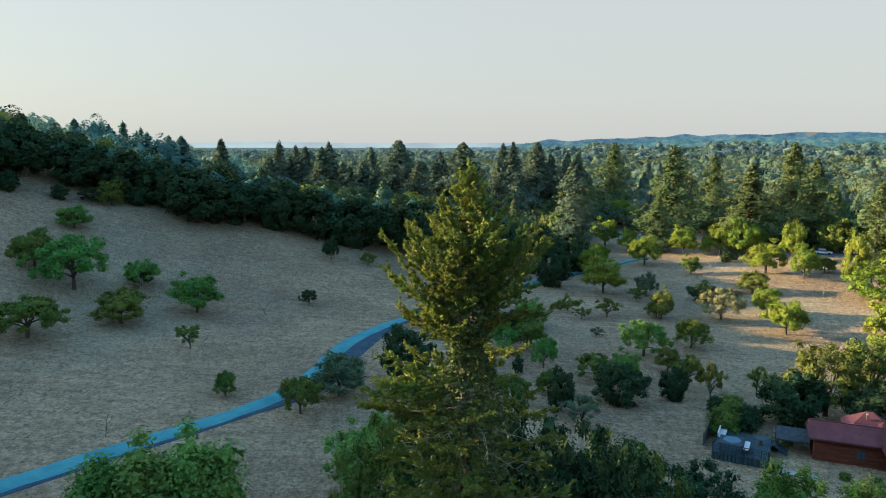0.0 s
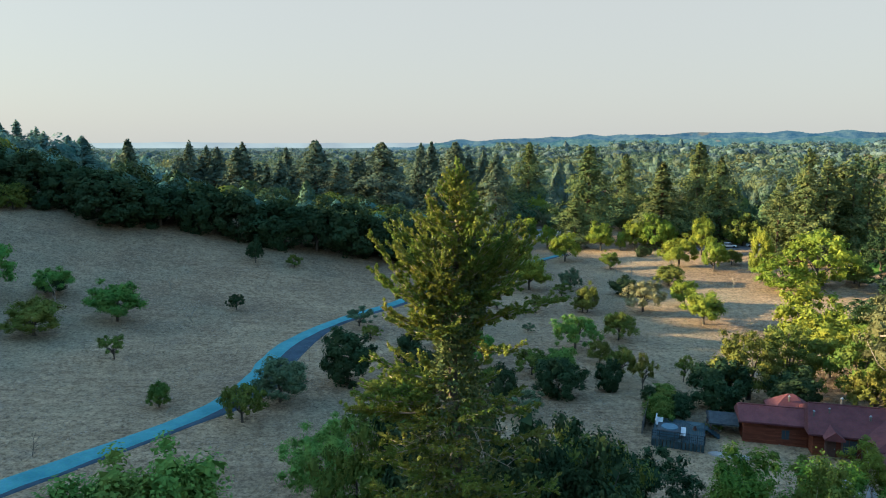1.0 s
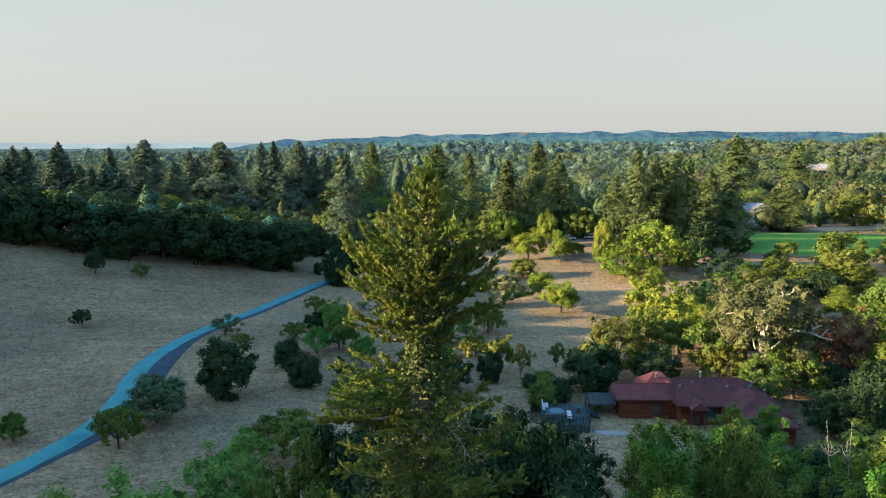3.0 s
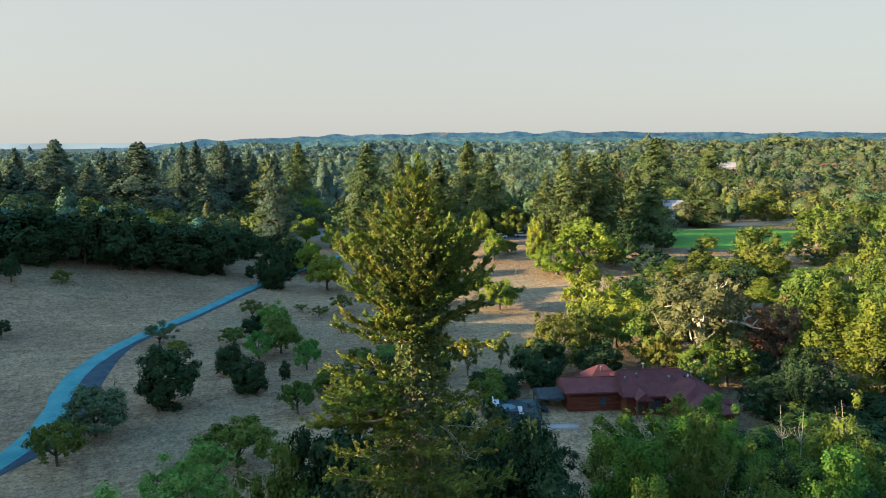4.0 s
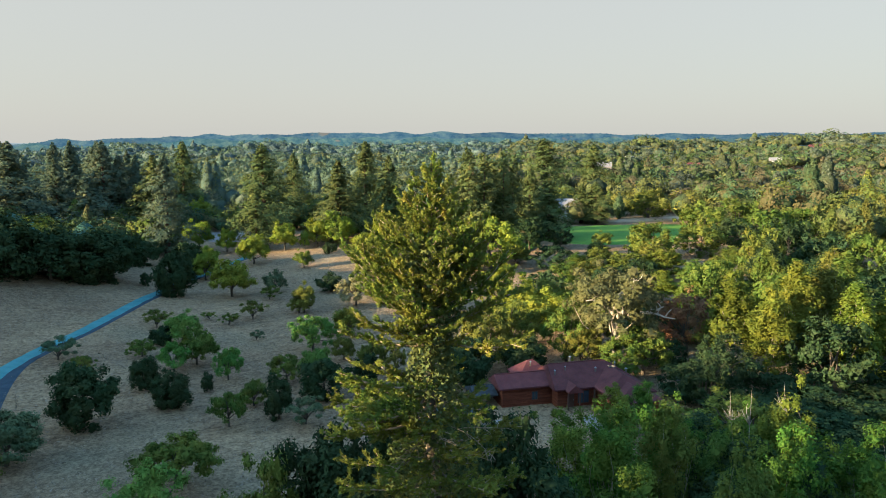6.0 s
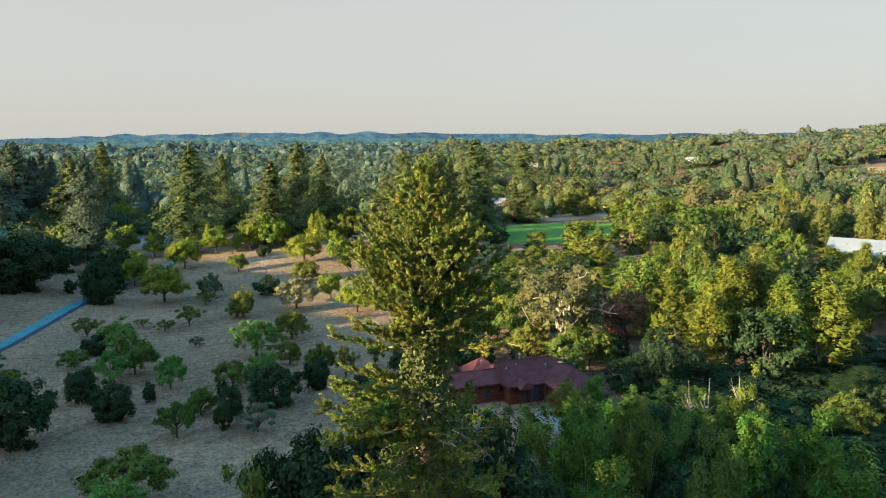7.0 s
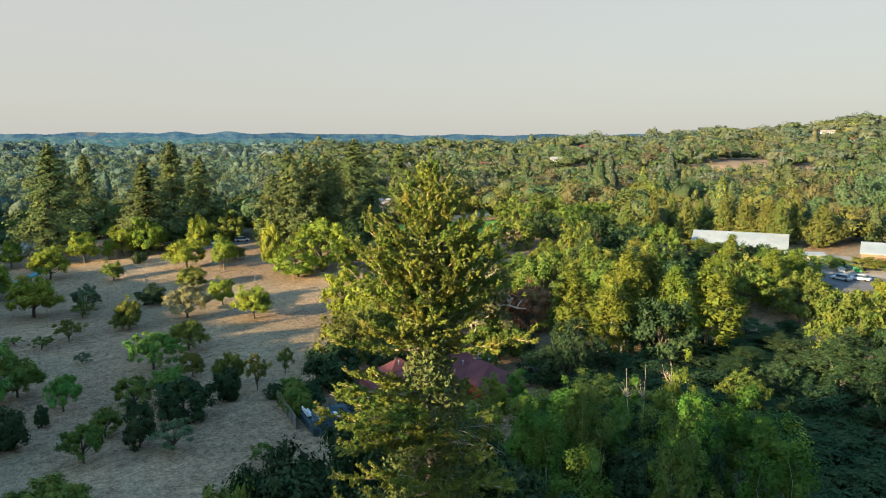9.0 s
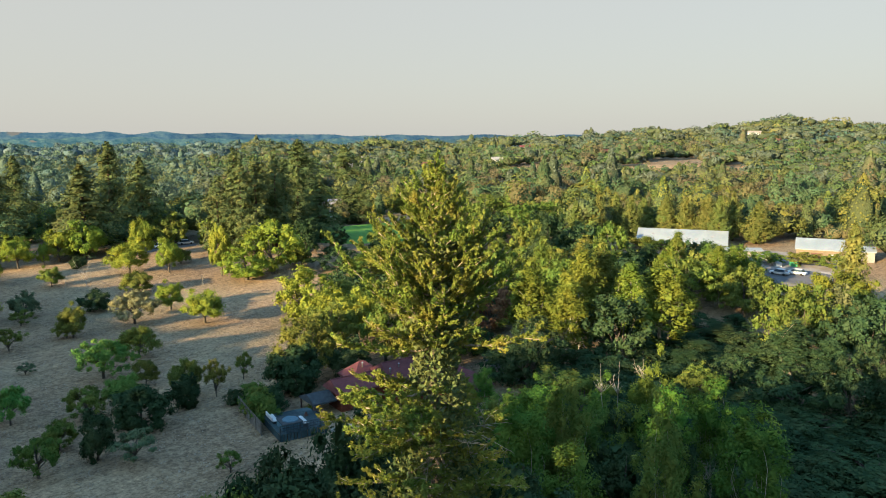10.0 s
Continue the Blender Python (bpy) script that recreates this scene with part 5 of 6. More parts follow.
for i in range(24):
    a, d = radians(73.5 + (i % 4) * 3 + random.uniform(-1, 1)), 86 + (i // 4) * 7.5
    plant("low", "bramble_bush", -23 + math.sin(a) * d, 13.6 + math.cos(a) * d, random.uniform(1.4, 2.4), random.uniform(7, 9), "dark", "tangled undergrowth bush in the wood's hollow, dark leaves for its shade", "bush", "undergrowth")
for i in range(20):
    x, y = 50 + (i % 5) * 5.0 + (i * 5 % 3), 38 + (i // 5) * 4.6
    plant("low", "bramble_bush", x, y, 2.4 + (i * 7 % 5) * 0.4, 7.0, "dark", "tangled undergrowth bush below the trees, dark leaves for its shade", "bush", "undergrowth")


# ---- far woods ----
def lump_shape(fine):
    bm = bmesh.new()
    bmesh.ops.create_icosphere(bm, subdivisions=fine, radius=1.0)
    v = np.array([q.co[:] for q in bm.verts])
    f = np.array([[q.index for q in t.verts] for t in bm.faces])
    bm.free()
    return v, f


def woodland(name, places, mat, leaves, clumps, per, label, conifers=0.05, seed=3, size=0.055, fine=1):
    """Many crowns in one object: uneven rounded masses covered with leaf sprays."""
    rng = np.random.default_rng(seed)
    lump_v, lump_f = lump_shape(fine)
    cs, ns, ss, bv, bf, kinds, at = [], [], [], [], [], [], 0
    for x, y, z, h, w in places:
        n = clumps * per
        if rng.uniform() < conifers:
            k = rng.uniform(0, 1, n) ** 1.2
            a = rng.uniform(0, 2 * np.pi, n)
            rad = w * 0.36 * (1 - k) ** 0.7 * rng.uniform(0.6, 1.1, n) + 0.1
            hh = h * 1.4
            c = np.stack([np.cos(a) * rad, np.sin(a) * rad, hh * (0.12 + 0.88 * k)], 1)
            nn = np.stack([np.cos(a), np.sin(a), np.full(n, 0.6)], 1) + rng.normal(size=(n, 3)) * 0.4
            lumps = [(0, 0, hh * 0.4, w * 0.27, hh * 0.4), (0, 0, hh * 0.7, w * 0.15, hh * 0.26)]
        else:
            d = dirs(rng, clumps)
            d[:, 2] = np.abs(d[:, 2]) * 1.15 - 0.35
            d = unit(d)
            cc = d * np.array([w * 0.38, w * 0.38, h * 0.34]) * rng.uniform(0.72, 1.12, (clumps, 1)) + np.array([0, 0, h * 0.52])
            cr = rng.uniform(0.1, 0.2, clumps)
            ld = dirs(rng, n)
            idx = np.repeat(np.arange(clumps), per)
            inward = np.sum(ld * d[idx], axis=1) < -0.2
            ld[inward] *= -1
            c = cc[idx] + ld * np.array([w, w, h * 0.9]) * cr[idx][:, None]
            nn = ld * 0.9 + d[idx] * 0.6 + rng.normal(size=(n, 3)) * 0.2
            lumps = [(0, 0, h * 0.48, w * 0.31, h * 0.32)]
        for px, py, pz, rr, rz in lumps:
            v = lump_v * rng.uniform(0.85, 1.12, (len(lump_v), 1)) * np.array([rr, rr, rz]) + np.array([x + px, y + py, z + pz])
            bv.append(v)
            bf.append(lump_f + at)
            at += len(lump_v)
        cs.append(c + np.array([x, y, z]))
        ns.append(nn)
        ss.append(np.full(n, w * size))
        kinds.append(np.full(n, 1 + int(len(leaves) * rng.uniform() ** 1.3), np.int32))
    lv = cards(rng, np.concatenate(cs), np.concatenate(ns), np.concatenate(ss)[:, None], 0.8)
    me = mesh_np(name, np.concatenate([np.concatenate(bv), lv]), np.concatenate([np.concatenate(bf), blades_of(lv) + at]), mat)
    for key in leaves:
        me.materials.append(M_LEAF[key])
    me.polygons.foreach_set("material_index", np.concatenate([np.zeros(sum(len(q) for q in bf), np.int32)] + kinds))
    me.shade_smooth()
    return tagged(new(name, me), label, "trees", kind="stuff")


def scatter(seed, n, sample, keep, size, gap, tall=(0.6, 1.05)):
    rng = random.Random(seed)
    out, cells = [], {}
    for _ in range(n):
        x, y = sample(rng)
        if not keep(x, y):
            continue
        w = rng.uniform(*size)
        g = gap * w
        cx, cy = int(x // 8), int(y // 8)
        if any(math.hypot(x - a, y - b) < g for i in (-1, 0, 1) for j in (-1, 0, 1) for a, b in cells.get((cx + i, cy + j), ())):
            continue
        cells.setdefault((cx, cy), []).append((x, y))
        out.append((x, y, ground_z(x, y) - 0.3, w * rng.uniform(*tall), w))
    return out


def hill_wood(x, y):
    if x < -112 and y < 160:
        return True
    edge = 176 if x > -60 else 176 + (x + 60) * 0.25
    return y > edge and x < 24 - (0 if y > 200 else 4)


OPEN_GROUND = [(158, 148, 40, 32), (182, 60, 24, 24), (170, 32, 34, 22), (105, 190, 16, 9), (62, 215, 22, 26), (190, 192, 14, 9), (224, 204, 12, 8), (214, 172, 32, 11),
               (560, 262, 66, 20), (610, 165, 96, 26), (540, 290, 30, 10), (430, 270, 14, 20)]


def valley_wood(x, y):
    r, th = math.hypot(x, y), math.degrees(math.atan2(x, y))
    if x < 24 and r < 380 and th < 8:
        return False
    if any(((x - a) / b1) ** 2 + ((y - b) / b2) ** 2 < 1 for a, b, b1, b2 in OPEN_GROUND):
        return False
    if 552 < r < 604 and 60 < th < 84 and noise.noise((th * 0.45, r * 0.012, 2)) > 0.05:
        return False
    if 470 < r < 650 and abs(th - 48.2) < 1.7:
        return False
    if r < 228:
        return th > 62 and x > 150 and not (x < 200 and 20 < y < 85)
    return not (r < 262 and 12 < th < 24)


def ring(lo, hi, t0, t1):
    def pick(g):
        r, a = math.sqrt(g.uniform(lo * lo, hi * hi)), radians(g.uniform(t0, t1))
        return r * math.sin(a), r * math.cos(a)
    return pick


near_hill = scatter(1, 2600, lambda g: (g.uniform(-160, 24), g.uniform(165, 390)), hill_wood, (8, 15), 0.5)
near_hill = [(x, y, z, h * (1 + 0.6 * smooth(-40, -80, x) * smooth(195, 235, y)), w) for x, y, z, h, w in near_hill]
front = [q for q in near_hill if math.hypot(q[0], q[1]) < 250]
EDGE, HILL, VALLEY, FAR = ("dark", "dark", "mid", "wood_dark"), ("hill", "far_dark", "hill"), ("wood", "wood_olive", "wood_dark", "wood", "wood_brown"), ("far", "far_olive", "far_dark", "far")
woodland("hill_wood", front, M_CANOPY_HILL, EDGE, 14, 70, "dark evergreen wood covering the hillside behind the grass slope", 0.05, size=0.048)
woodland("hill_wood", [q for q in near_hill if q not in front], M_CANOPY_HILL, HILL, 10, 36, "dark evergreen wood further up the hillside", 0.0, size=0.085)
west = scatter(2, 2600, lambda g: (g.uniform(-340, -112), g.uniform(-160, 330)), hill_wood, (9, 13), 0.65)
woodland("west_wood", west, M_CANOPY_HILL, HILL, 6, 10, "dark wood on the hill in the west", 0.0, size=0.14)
NEAR_EAST = ("wood", "wood_olive", "wood_dark", "east", "wood_brown")
EAST = ("east", "east_olive", "wood_dark", "east_far", "east_brown")
for seed, t0, t1, kinds in ((3, -12, 26, VALLEY), (13, 26, 112, NEAR_EAST)):
    woodland("valley_wood", scatter(seed, int(16 * (t1 - t0)), ring(180, 300, t0, t1), valley_wood, (8, 18), 0.44), M_CANOPY, kinds, 18, 54, "mixed broadleaf and conifer wood on the valley floor", 0.12, size=0.048)
# northern woods from 300 m out use the haze-tinted leaves
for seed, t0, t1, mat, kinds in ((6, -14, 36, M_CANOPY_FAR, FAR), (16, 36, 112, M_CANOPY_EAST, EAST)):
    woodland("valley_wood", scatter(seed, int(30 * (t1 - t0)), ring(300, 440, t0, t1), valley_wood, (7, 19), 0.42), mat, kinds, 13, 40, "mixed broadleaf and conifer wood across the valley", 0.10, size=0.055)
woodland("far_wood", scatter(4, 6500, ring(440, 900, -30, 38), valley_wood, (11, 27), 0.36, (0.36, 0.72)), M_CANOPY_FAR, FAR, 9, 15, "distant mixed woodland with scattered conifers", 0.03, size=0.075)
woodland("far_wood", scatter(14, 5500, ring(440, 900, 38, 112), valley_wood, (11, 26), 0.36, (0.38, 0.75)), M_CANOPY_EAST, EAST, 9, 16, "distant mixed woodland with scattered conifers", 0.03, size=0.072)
for seed, t0, t1, mat, kinds in ((5, -40, 42, M_CANOPY_HAZE, ("far_haze", "far", "far_dark")), (15, 42, 114, M_CANOPY_EAST, ("east_far", "east", "east_olive", "far_dark"))):
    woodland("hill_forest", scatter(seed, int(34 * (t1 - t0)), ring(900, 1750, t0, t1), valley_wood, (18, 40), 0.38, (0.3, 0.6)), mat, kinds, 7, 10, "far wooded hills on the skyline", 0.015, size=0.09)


# dry tufts on the near slopes
def tufts(n, seed):
    rng = np.random.default_rng(seed)
    x, y = rng.uniform(-75, 85, n), rng.uniform(52, 175, n)
    keep = np.array([noise.noise((a * 0.2, b * 0.2, 9)) > -0.15 for a, b in zip(x, y)])
    x, y = x[keep], y[keep]
    near_road = np.array([min((a - q.x) ** 2 + (b - q.y) ** 2 for q in ROAD[::4]) < 14 for a, b in zip(x, y)])
    x, y = x[~near_road], y[~near_road]
    z = np.array([surface_z(a, b) for a, b in zip(x, y)])
    c = np.stack([x, y, z + 0.07], 1)
    nn = rng.normal(size=(len(x), 3)) * 0.45 + np.array([-0.3, 0, 1.0])
    lv = cards(rng, c, nn, rng.uniform(0.14, 0.34, (len(x), 1)), 0.5, np.tile([[0.3, 0.2, 0.6]], (len(x), 1)) + rng.normal(size=(len(x), 3)) * 0.7)
    ob = new("dry_grass", mesh_np("dry_grass", lv, blades_of(lv), M_STRAW))
    return tagged(ob, "short dry straw tufts scattered over the slopes", "grass", kind="stuff")


M_STRAW = leaf_material("straw", (0.18, 0.155, 0.115), (0.25, 0.215, 0.16), (0.2, 0.17, 0.125), 0.1, 0.3)
tufts(60000, 12)


# ---- open ground, paving ----
tagged(sheet("lawn", 169, 152, 36, 23, -18, M_LAWN, 0.35), "mown watered green sports field among the trees", "lawn", kind="structure")
tagged(sheet("bare_strip", 212, 171, 26, 3.5, -16, M_DIRT, 0.55), "strip of bare pale earth along the green field", "ground", kind="structure")
tagged(sheet("court", 172, 131, 6, 3.5, -18, M_DIRT, 0.6), "small brown play court beside the green field", "ground", kind="structure")
tagged(sheet("lawn_edge", 119, 152, 9, 4, 30, M_LAWN, 0.3), "narrow strip of green lawn under the trees", "lawn", kind="structure")
tagged(sheet("parking", 104, 193, 13, 5, -20, M_ASPHALT, 0.3), "asphalt parking strip below the redwoods", "pavement", kind="structure")
tagged(sheet("forecourt", 73, 250, 11, 16, 10, M_PAVING, 0.4), "pale paved forecourt among the orchard trees", "pavement", kind="structure")
tagged(sheet("yard", 174, 36, 13, 17, 5, M_PAVING, 0.35), "pale concrete yard beside the barn", "pavement", kind="structure")
tagged(sheet("yard_lot", 158, 32, 8, 11, 5, M_ASPHALT, 0.4), "dark asphalt lot in front of the barn yard", "pavement", kind="structure")
tagged(sheet("house_path", 37.0, 68.6, 2.4, 0.7, -25, M_PAVING, 0.16), "grey paved path leading to the house", "pavement", kind="structure")
tagged(sheet("drive", 46, 60.5, 1.6, 4.2, -24, M_PAVING, 0.16), "grey paved patio in front of the house", "pavement", kind="structure")
tagged(sheet("drive_lane", 68, 62, 2.6, 9, -40, M_ASPHALT, 0.16), "asphalt drive between the trees beside the house", "pavement", kind="structure")


# ---- the red house ----
def roof_mesh(x0, y0, x1, y1, ze, zr, hip_a, hip_b, along="x", thick=0.2):
    """A pitched roof with thickness; the ridge runs along x or y and may be hipped at either end."""
    bm = bmesh.new()
    low = [bm.verts.new((x, y, ze - thick)) for x, y in ((x0, y0), (x1, y0), (x1, y1), (x0, y1))]
    top = [bm.verts.new((x, y, ze)) for x, y in ((x0, y0), (x1, y0), (x1, y1), (x0, y1))]
    if along == "x":
        m = (y0 + y1) / 2
        r = [bm.verts.new((x0 + hip_a, m, zr)), bm.verts.new((x1 - hip_b, m, zr))]
        up = ((0, 1, r[1], r[0]), (2, 3, r[0], r[1]), (1, 2, r[1]), (3, 0, r[0]))
    else:
        m = (x0 + x1) / 2
        r = [bm.verts.new((m, y0 + hip_a, zr)), bm.verts.new((m, y1 - hip_b, zr))]
        up = ((1, 2, r[1], r[0]), (3, 0, r[0], r[1]), (0, 1, r[0]), (2, 3, r[1]))
    for f in up:
        bm.faces.new([top[v] if isinstance(v, int) else v for v in f])
    bm.faces.new(low[::-1])
    for i in range(4):
        j = (i + 1) % 4
        bm.faces.new((low[i], low[j], top[j], top[i]))
    bmesh.ops.recalc_face_normals(bm, faces=bm.faces)
    return bm


def window_part(parent, x, y, z, w, h, face, name="window"):
    """A framed window set on a wall: face 'y-' or 'x+' tells the way it looks."""
    bm = bmesh.new()
    t = 0.07
    for a0, b0, a1, b1 in ((-w / 2, 0, w / 2, t), (-w / 2, h - t, w / 2, h), (-w / 2, t, -w / 2 + t, h - t), (w / 2 - t, t, w / 2, h - t), (-0.03, t, 0.03, h - t)):
        if face == "y-":
            box(bm, x + a0, y - 0.06, z + b0, x + a1, y + 0.05, z + b1)
        else:
            box(bm, x - 0.05, y + a0, z + b0, x + 0.06, y + a1, z + b1)
    win = part(name, bm, M_TRIM, parent)
    pane = bmesh.new()
    if face == "y-":
        box(pane, x - w / 2 + t, y - 0.02, z + t, x + w / 2 - t, y + 0.02, z + h - t)
    else:
        box(pane, x - 0.02, y - w / 2 + t, z + t, x + 0.02, y + w / 2 - t, z + h - t)
    part("pane", pane, M_GLASS, win)
    return win


def wall_part(parent, x0, y0, x1, y1, z0, z1, mat=M_SIDING):
    return part("wall", box(bmesh.new(), x0, y0, z0, x1, y1, z1), mat, parent)


def courses(parent, x0, x1, y, z0, z1, step=0.24):
    """Overlapping boards on a front wall."""
    rng = random.Random(int(x0 * 10))
    z = z0
    while z < z1 - 0.05:
        x = x0
        while x < x1 - 0.05:
            w = min(rng.uniform(1.2, 2.6), x1 - x)
            part("board", box(bmesh.new(), x + 0.008, y - 0.045, z + 0.012, x + w - 0.008, y + 0.01, min(z + step, z1)), M_SIDING, parent)
            x += w
        z += step


def red_house():
    root = new("house")
    root.matrix_basis = pose(40.2, 72.2, ground_z(47, 69) - 0.1, 0, 0, -22.8)
    E, R = 2.75, 4.15
    a = wall_part(root, 0.45, 0.45, 7.6, 4.0, 0, E - 0.15)
    courses(root, 0.45, 7.1, 0.44, 0.1, E - 0.25)
    wall_part(root, 7.3, -1.4, 18.5, 5.6, 0, E - 0.15)
    wall_part(root, 12.8, -6.9, 18.5, -1.4, 0, E - 0.35)
    courses(root, 12.8, 18.5, -6.91, 0.1, E - 0.45)
    wall_part(root, 4.2, 3.8, 8.4, 7.2, 0, E - 0.1)
    part("roof", roof_mesh(-0.1, 0, 7.9, 4.5, E, R - 0.1, 0.0, 0.0), M_ROOF, root, "dull red shingle roof of the wing")
    part("roof", roof_mesh(6.7, -2.0, 19.0, 6.2, E, R + 0.75, 0.6, 3.6), M_ROOF, root, "dull red hipped main roof")
    part("roof", roof_mesh(12.1, -5.4, 19.05, 2.6, E + 0.02, R + 0.35, 2.4, 2.0, "y"), M_ROOF, root, "dull red hipped cross roof")
    part("roof", roof_mesh(12.4, -7.6, 18.8, -3.4, E - 0.35, R - 0.35, 2.2, 0.5, "y"), M_ROOF, root, "lower red hipped porch roof")
    part("roof", roof_mesh(3.7, 3.3, 8.8, 7.7, E + 0.05, R + 0.45, 2.2, 2.2), M_ROOF, root, "small red hipped roof behind the wing")
    part("roof", roof_mesh(8.1, -3.0, 10.1, 0.6, E - 0.05, E + 0.75, 0.0, 0.6, "y"), M_ROOF, root, "small red entrance gable")
    part("roof", roof_mesh(-3.2, 0.9, 0.1, 5.0, E - 0.95, E - 0.2, 0.1, 0.1), M_RAIL, root, "low dark blue-grey lean-to roof")
    for x, y in ((-3.0, 1.1), (-3.0, 4.8)):
        part("post", box(bmesh.new(), x - 0.08, y - 0.08, 0, x + 0.08, y + 0.08, E - 0.95), M_TRIM, root)
    for x in (8.3, 9.9, 11.9):
        part("post", box(bmesh.new(), x - 0.08, -2.6, 0, x + 0.08, -2.44, E - 0.2), M_TRIM, root)
    part("ridge_cap", box(bmesh.new(), 0.0, 2.15, R - 0.14, 7.6, 2.35, R - 0.05), M_ROOF, root)
    part("ridge_cap", box(bmesh.new(), 7.4, 2.0, R + 0.70, 15.4, 2.2, R + 0.80), M_ROOF, root)
    window_part(root, 4.9, 0.39, 0.85, 0.85, 1.15, "y-")
    window_part(root, 14.4, -6.96, 0.8, 1.2, 1.1, "y-")
    window_part(root, 16.6, -6.96, 0.8, 1.2, 1.1, "y-")
    window_part(root, 10.9, -1.42, 0.5, 1.6, 1.7, "y-")
    door = part("door", box(bmesh.new(), 8.7, -1.47, 0.05, 9.6, -1.39, 2.1), M_TRIM, root)
    part("handle", box(bmesh.new(), 9.45, -1.53, 1.0, 9.5, -1.47, 1.12), M_METAL, door)
    for x, y, z, h, r in ((9.3, 0.9, R + 0.1, 0.5, 0.08), (7.6, 0.3, R - 0.2, 0.6, 0.09), (11.2, 3.6, R + 0.2, 0.8, 0.13), (13.1, -0.2, R + 0.0, 0.5, 0.10),
                          (16.6, 1.2, R - 0.05, 0.6, 0.10), (18.0, 0.6, R - 0.75, 0.5, 0.12), (5.9, 4.6, R - 0.2, 0.6, 0.09)):
        bm = bmesh.new()
        bmesh.ops.create_cone(bm, cap_ends=True, segments=10, radius1=r, radius2=r, depth=h, matrix=Matrix.Translation((x, y, z + h / 2)))
        pipe = part("flue", bm, M_FENCE, root, "grey metal roof flue")
        bm = bmesh.new()
        bmesh.ops.create_cone(bm, cap_ends=True, segments=10, radius1=r * 1.7, radius2=r * 0.5, depth=0.14, matrix=Matrix.Translation((x, y, z + h + 0.06)))
        part("cowl", bm, M_METAL, pipe)
    part("skylight", box(bmesh.new(), 15.2, -0.2, R + 0.28, 16.1, 0.7, R + 0.38), M_GLASS, root)
    return tagged(root, "low rambling red-brown wooden house with dull red hipped roofs", "house")


red_house()


# ---- deck, fence, hedge ----
def deck():
    root = new("deck")
    z0 = surface_z(32, 74) - 0.1
    root.matrix_basis = pose(29.7, 72.2, z0, 0, 0, -28)
    L, D, Z = 5.6, 6.6, 1.0
    for i in range(24):
        x = i * L / 24
        part("plank", box(bmesh.new(), x + 0.008, 0, Z - 0.05, x + L / 24 - 0.008, D, Z + random.uniform(-0.004, 0.004)), M_DECK, root)
    for x in (0.1, L / 2, L - 0.1):
        for y in (0.1, D / 2, D - 0.1):
            part("post", box(bmesh.new(), x - 0.07, y - 0.07, 0, x + 0.07, y + 0.07, Z - 0.05), M_DECK, root)
    for i in range(14):
        x = i * L / 14
        part("skirt_board", box(bmesh.new(), x + 0.03, -0.05, 0.12, x + L / 14 - 0.05, -0.005, Z - 0.06), M_DECK, root)
    for i in range(16):
        y = i * D / 16
        part("skirt_board", box(bmesh.new(), -0.05, y + 0.03, 0.12, -0.005, y + D / 16 - 0.05, Z - 0.06), M_DECK, root)
    for i in range(8):
        x = i * L / 7
        part("rail_post", box(bmesh.new(), x - 0.04, 0.02, Z, x + 0.04, 0.10, Z + 0.95), M_RAIL, root)
    for h in (0.35, 0.65, 0.95):
        part("rail", box(bmesh.new(), 0, 0.03, Z + h - 0.03, L, 0.09, Z + h + 0.03), M_RAIL, root)
    for i in range(26):
        x = (i + 0.5) * L / 26
        part("baluster", box(bmesh.new(), x - 0.018, 0.045, Z + 0.05, x + 0.018, 0.075, Z + 0.92), M_RAIL, root)
    for i in range(5):
        y = 0.1 + i * 1.1
        part("rail_post", box(bmesh.new(), L - 0.10, y, Z, L - 0.02, y + 0.08, Z + 0.95), M_RAIL, root)
    part("rail", box(bmesh.new(), L - 0.10, 0.1, Z + 0.92, L - 0.03, 4.6, Z + 0.98), M_RAIL, root)
    for i in range(5):
        part("step", box(bmesh.new(), L + 0.02 + i * 0.32, 4.8, Z - 0.2 * (i + 1), L + 0.36 + i * 0.32, 6.3, Z - 0.2 * (i + 1) + 0.06), M_DECK, root)
    for y in (4.75, 6.3):
        tv, tf = [], []
        tube(tv, tf, [Vector((L, y, Z + 0.9)), Vector((L + 1.0, y, Z + 0.3)), Vector((L + 1.7, y, Z - 0.1))], [0.04] * 3, 6)
        part("handrail", mesh_from("handrail", tv, tf, M_RAIL), None, root)
    tagged(root, "grey weathered wooden deck with railing and steps", "deck")
    frame_m = root.matrix_basis
    tub = new("hot_tub")
    tub.matrix_basis = frame_m @ pose(1.7, 1.8, Z + 0.005)
    part("tub_wall", box(bmesh.new(), -1.15, -1.15, 0, 1.15, 1.15, 0.75), M_BLUE, tub, "blue-grey tub side")
    part("rim", box(bmesh.new(), -1.22, -1.22, 0.75, 1.22, 1.22, 0.84), M_RAIL, tub)
    bm = bmesh.new()
    bmesh.ops.create_cone(bm, cap_ends=True, segments=28, radius1=0.95, radius2=0.9, depth=0.1, matrix=Matrix.Translation((0.1, 0, 0.89)))
    part("cover", bm, M_BLUE, tub, "round blue cover")
    tagged(tub, "square hot tub with a blue cover on the deck", "hot tub")
    bench = new("bench")
    bench.matrix_basis = frame_m @ pose(0.5, 4.5, Z + 0.005)
    part("seat", box(bmesh.new(), -0.3, -1.2, 0.3, 0.4, 1.2, 0.42), M_WHITE, bench)
    part("backrest", box(bmesh.new(), -0.4, -1.2, 0.42, -0.28, 1.2, 0.85), M_WHITE, bench)
    for y in (-1.0, 1.0):
        part("leg", box(bmesh.new(), -0.25, y - 0.05, 0, 0.35, y + 0.05, 0.3), M_RAIL, bench)
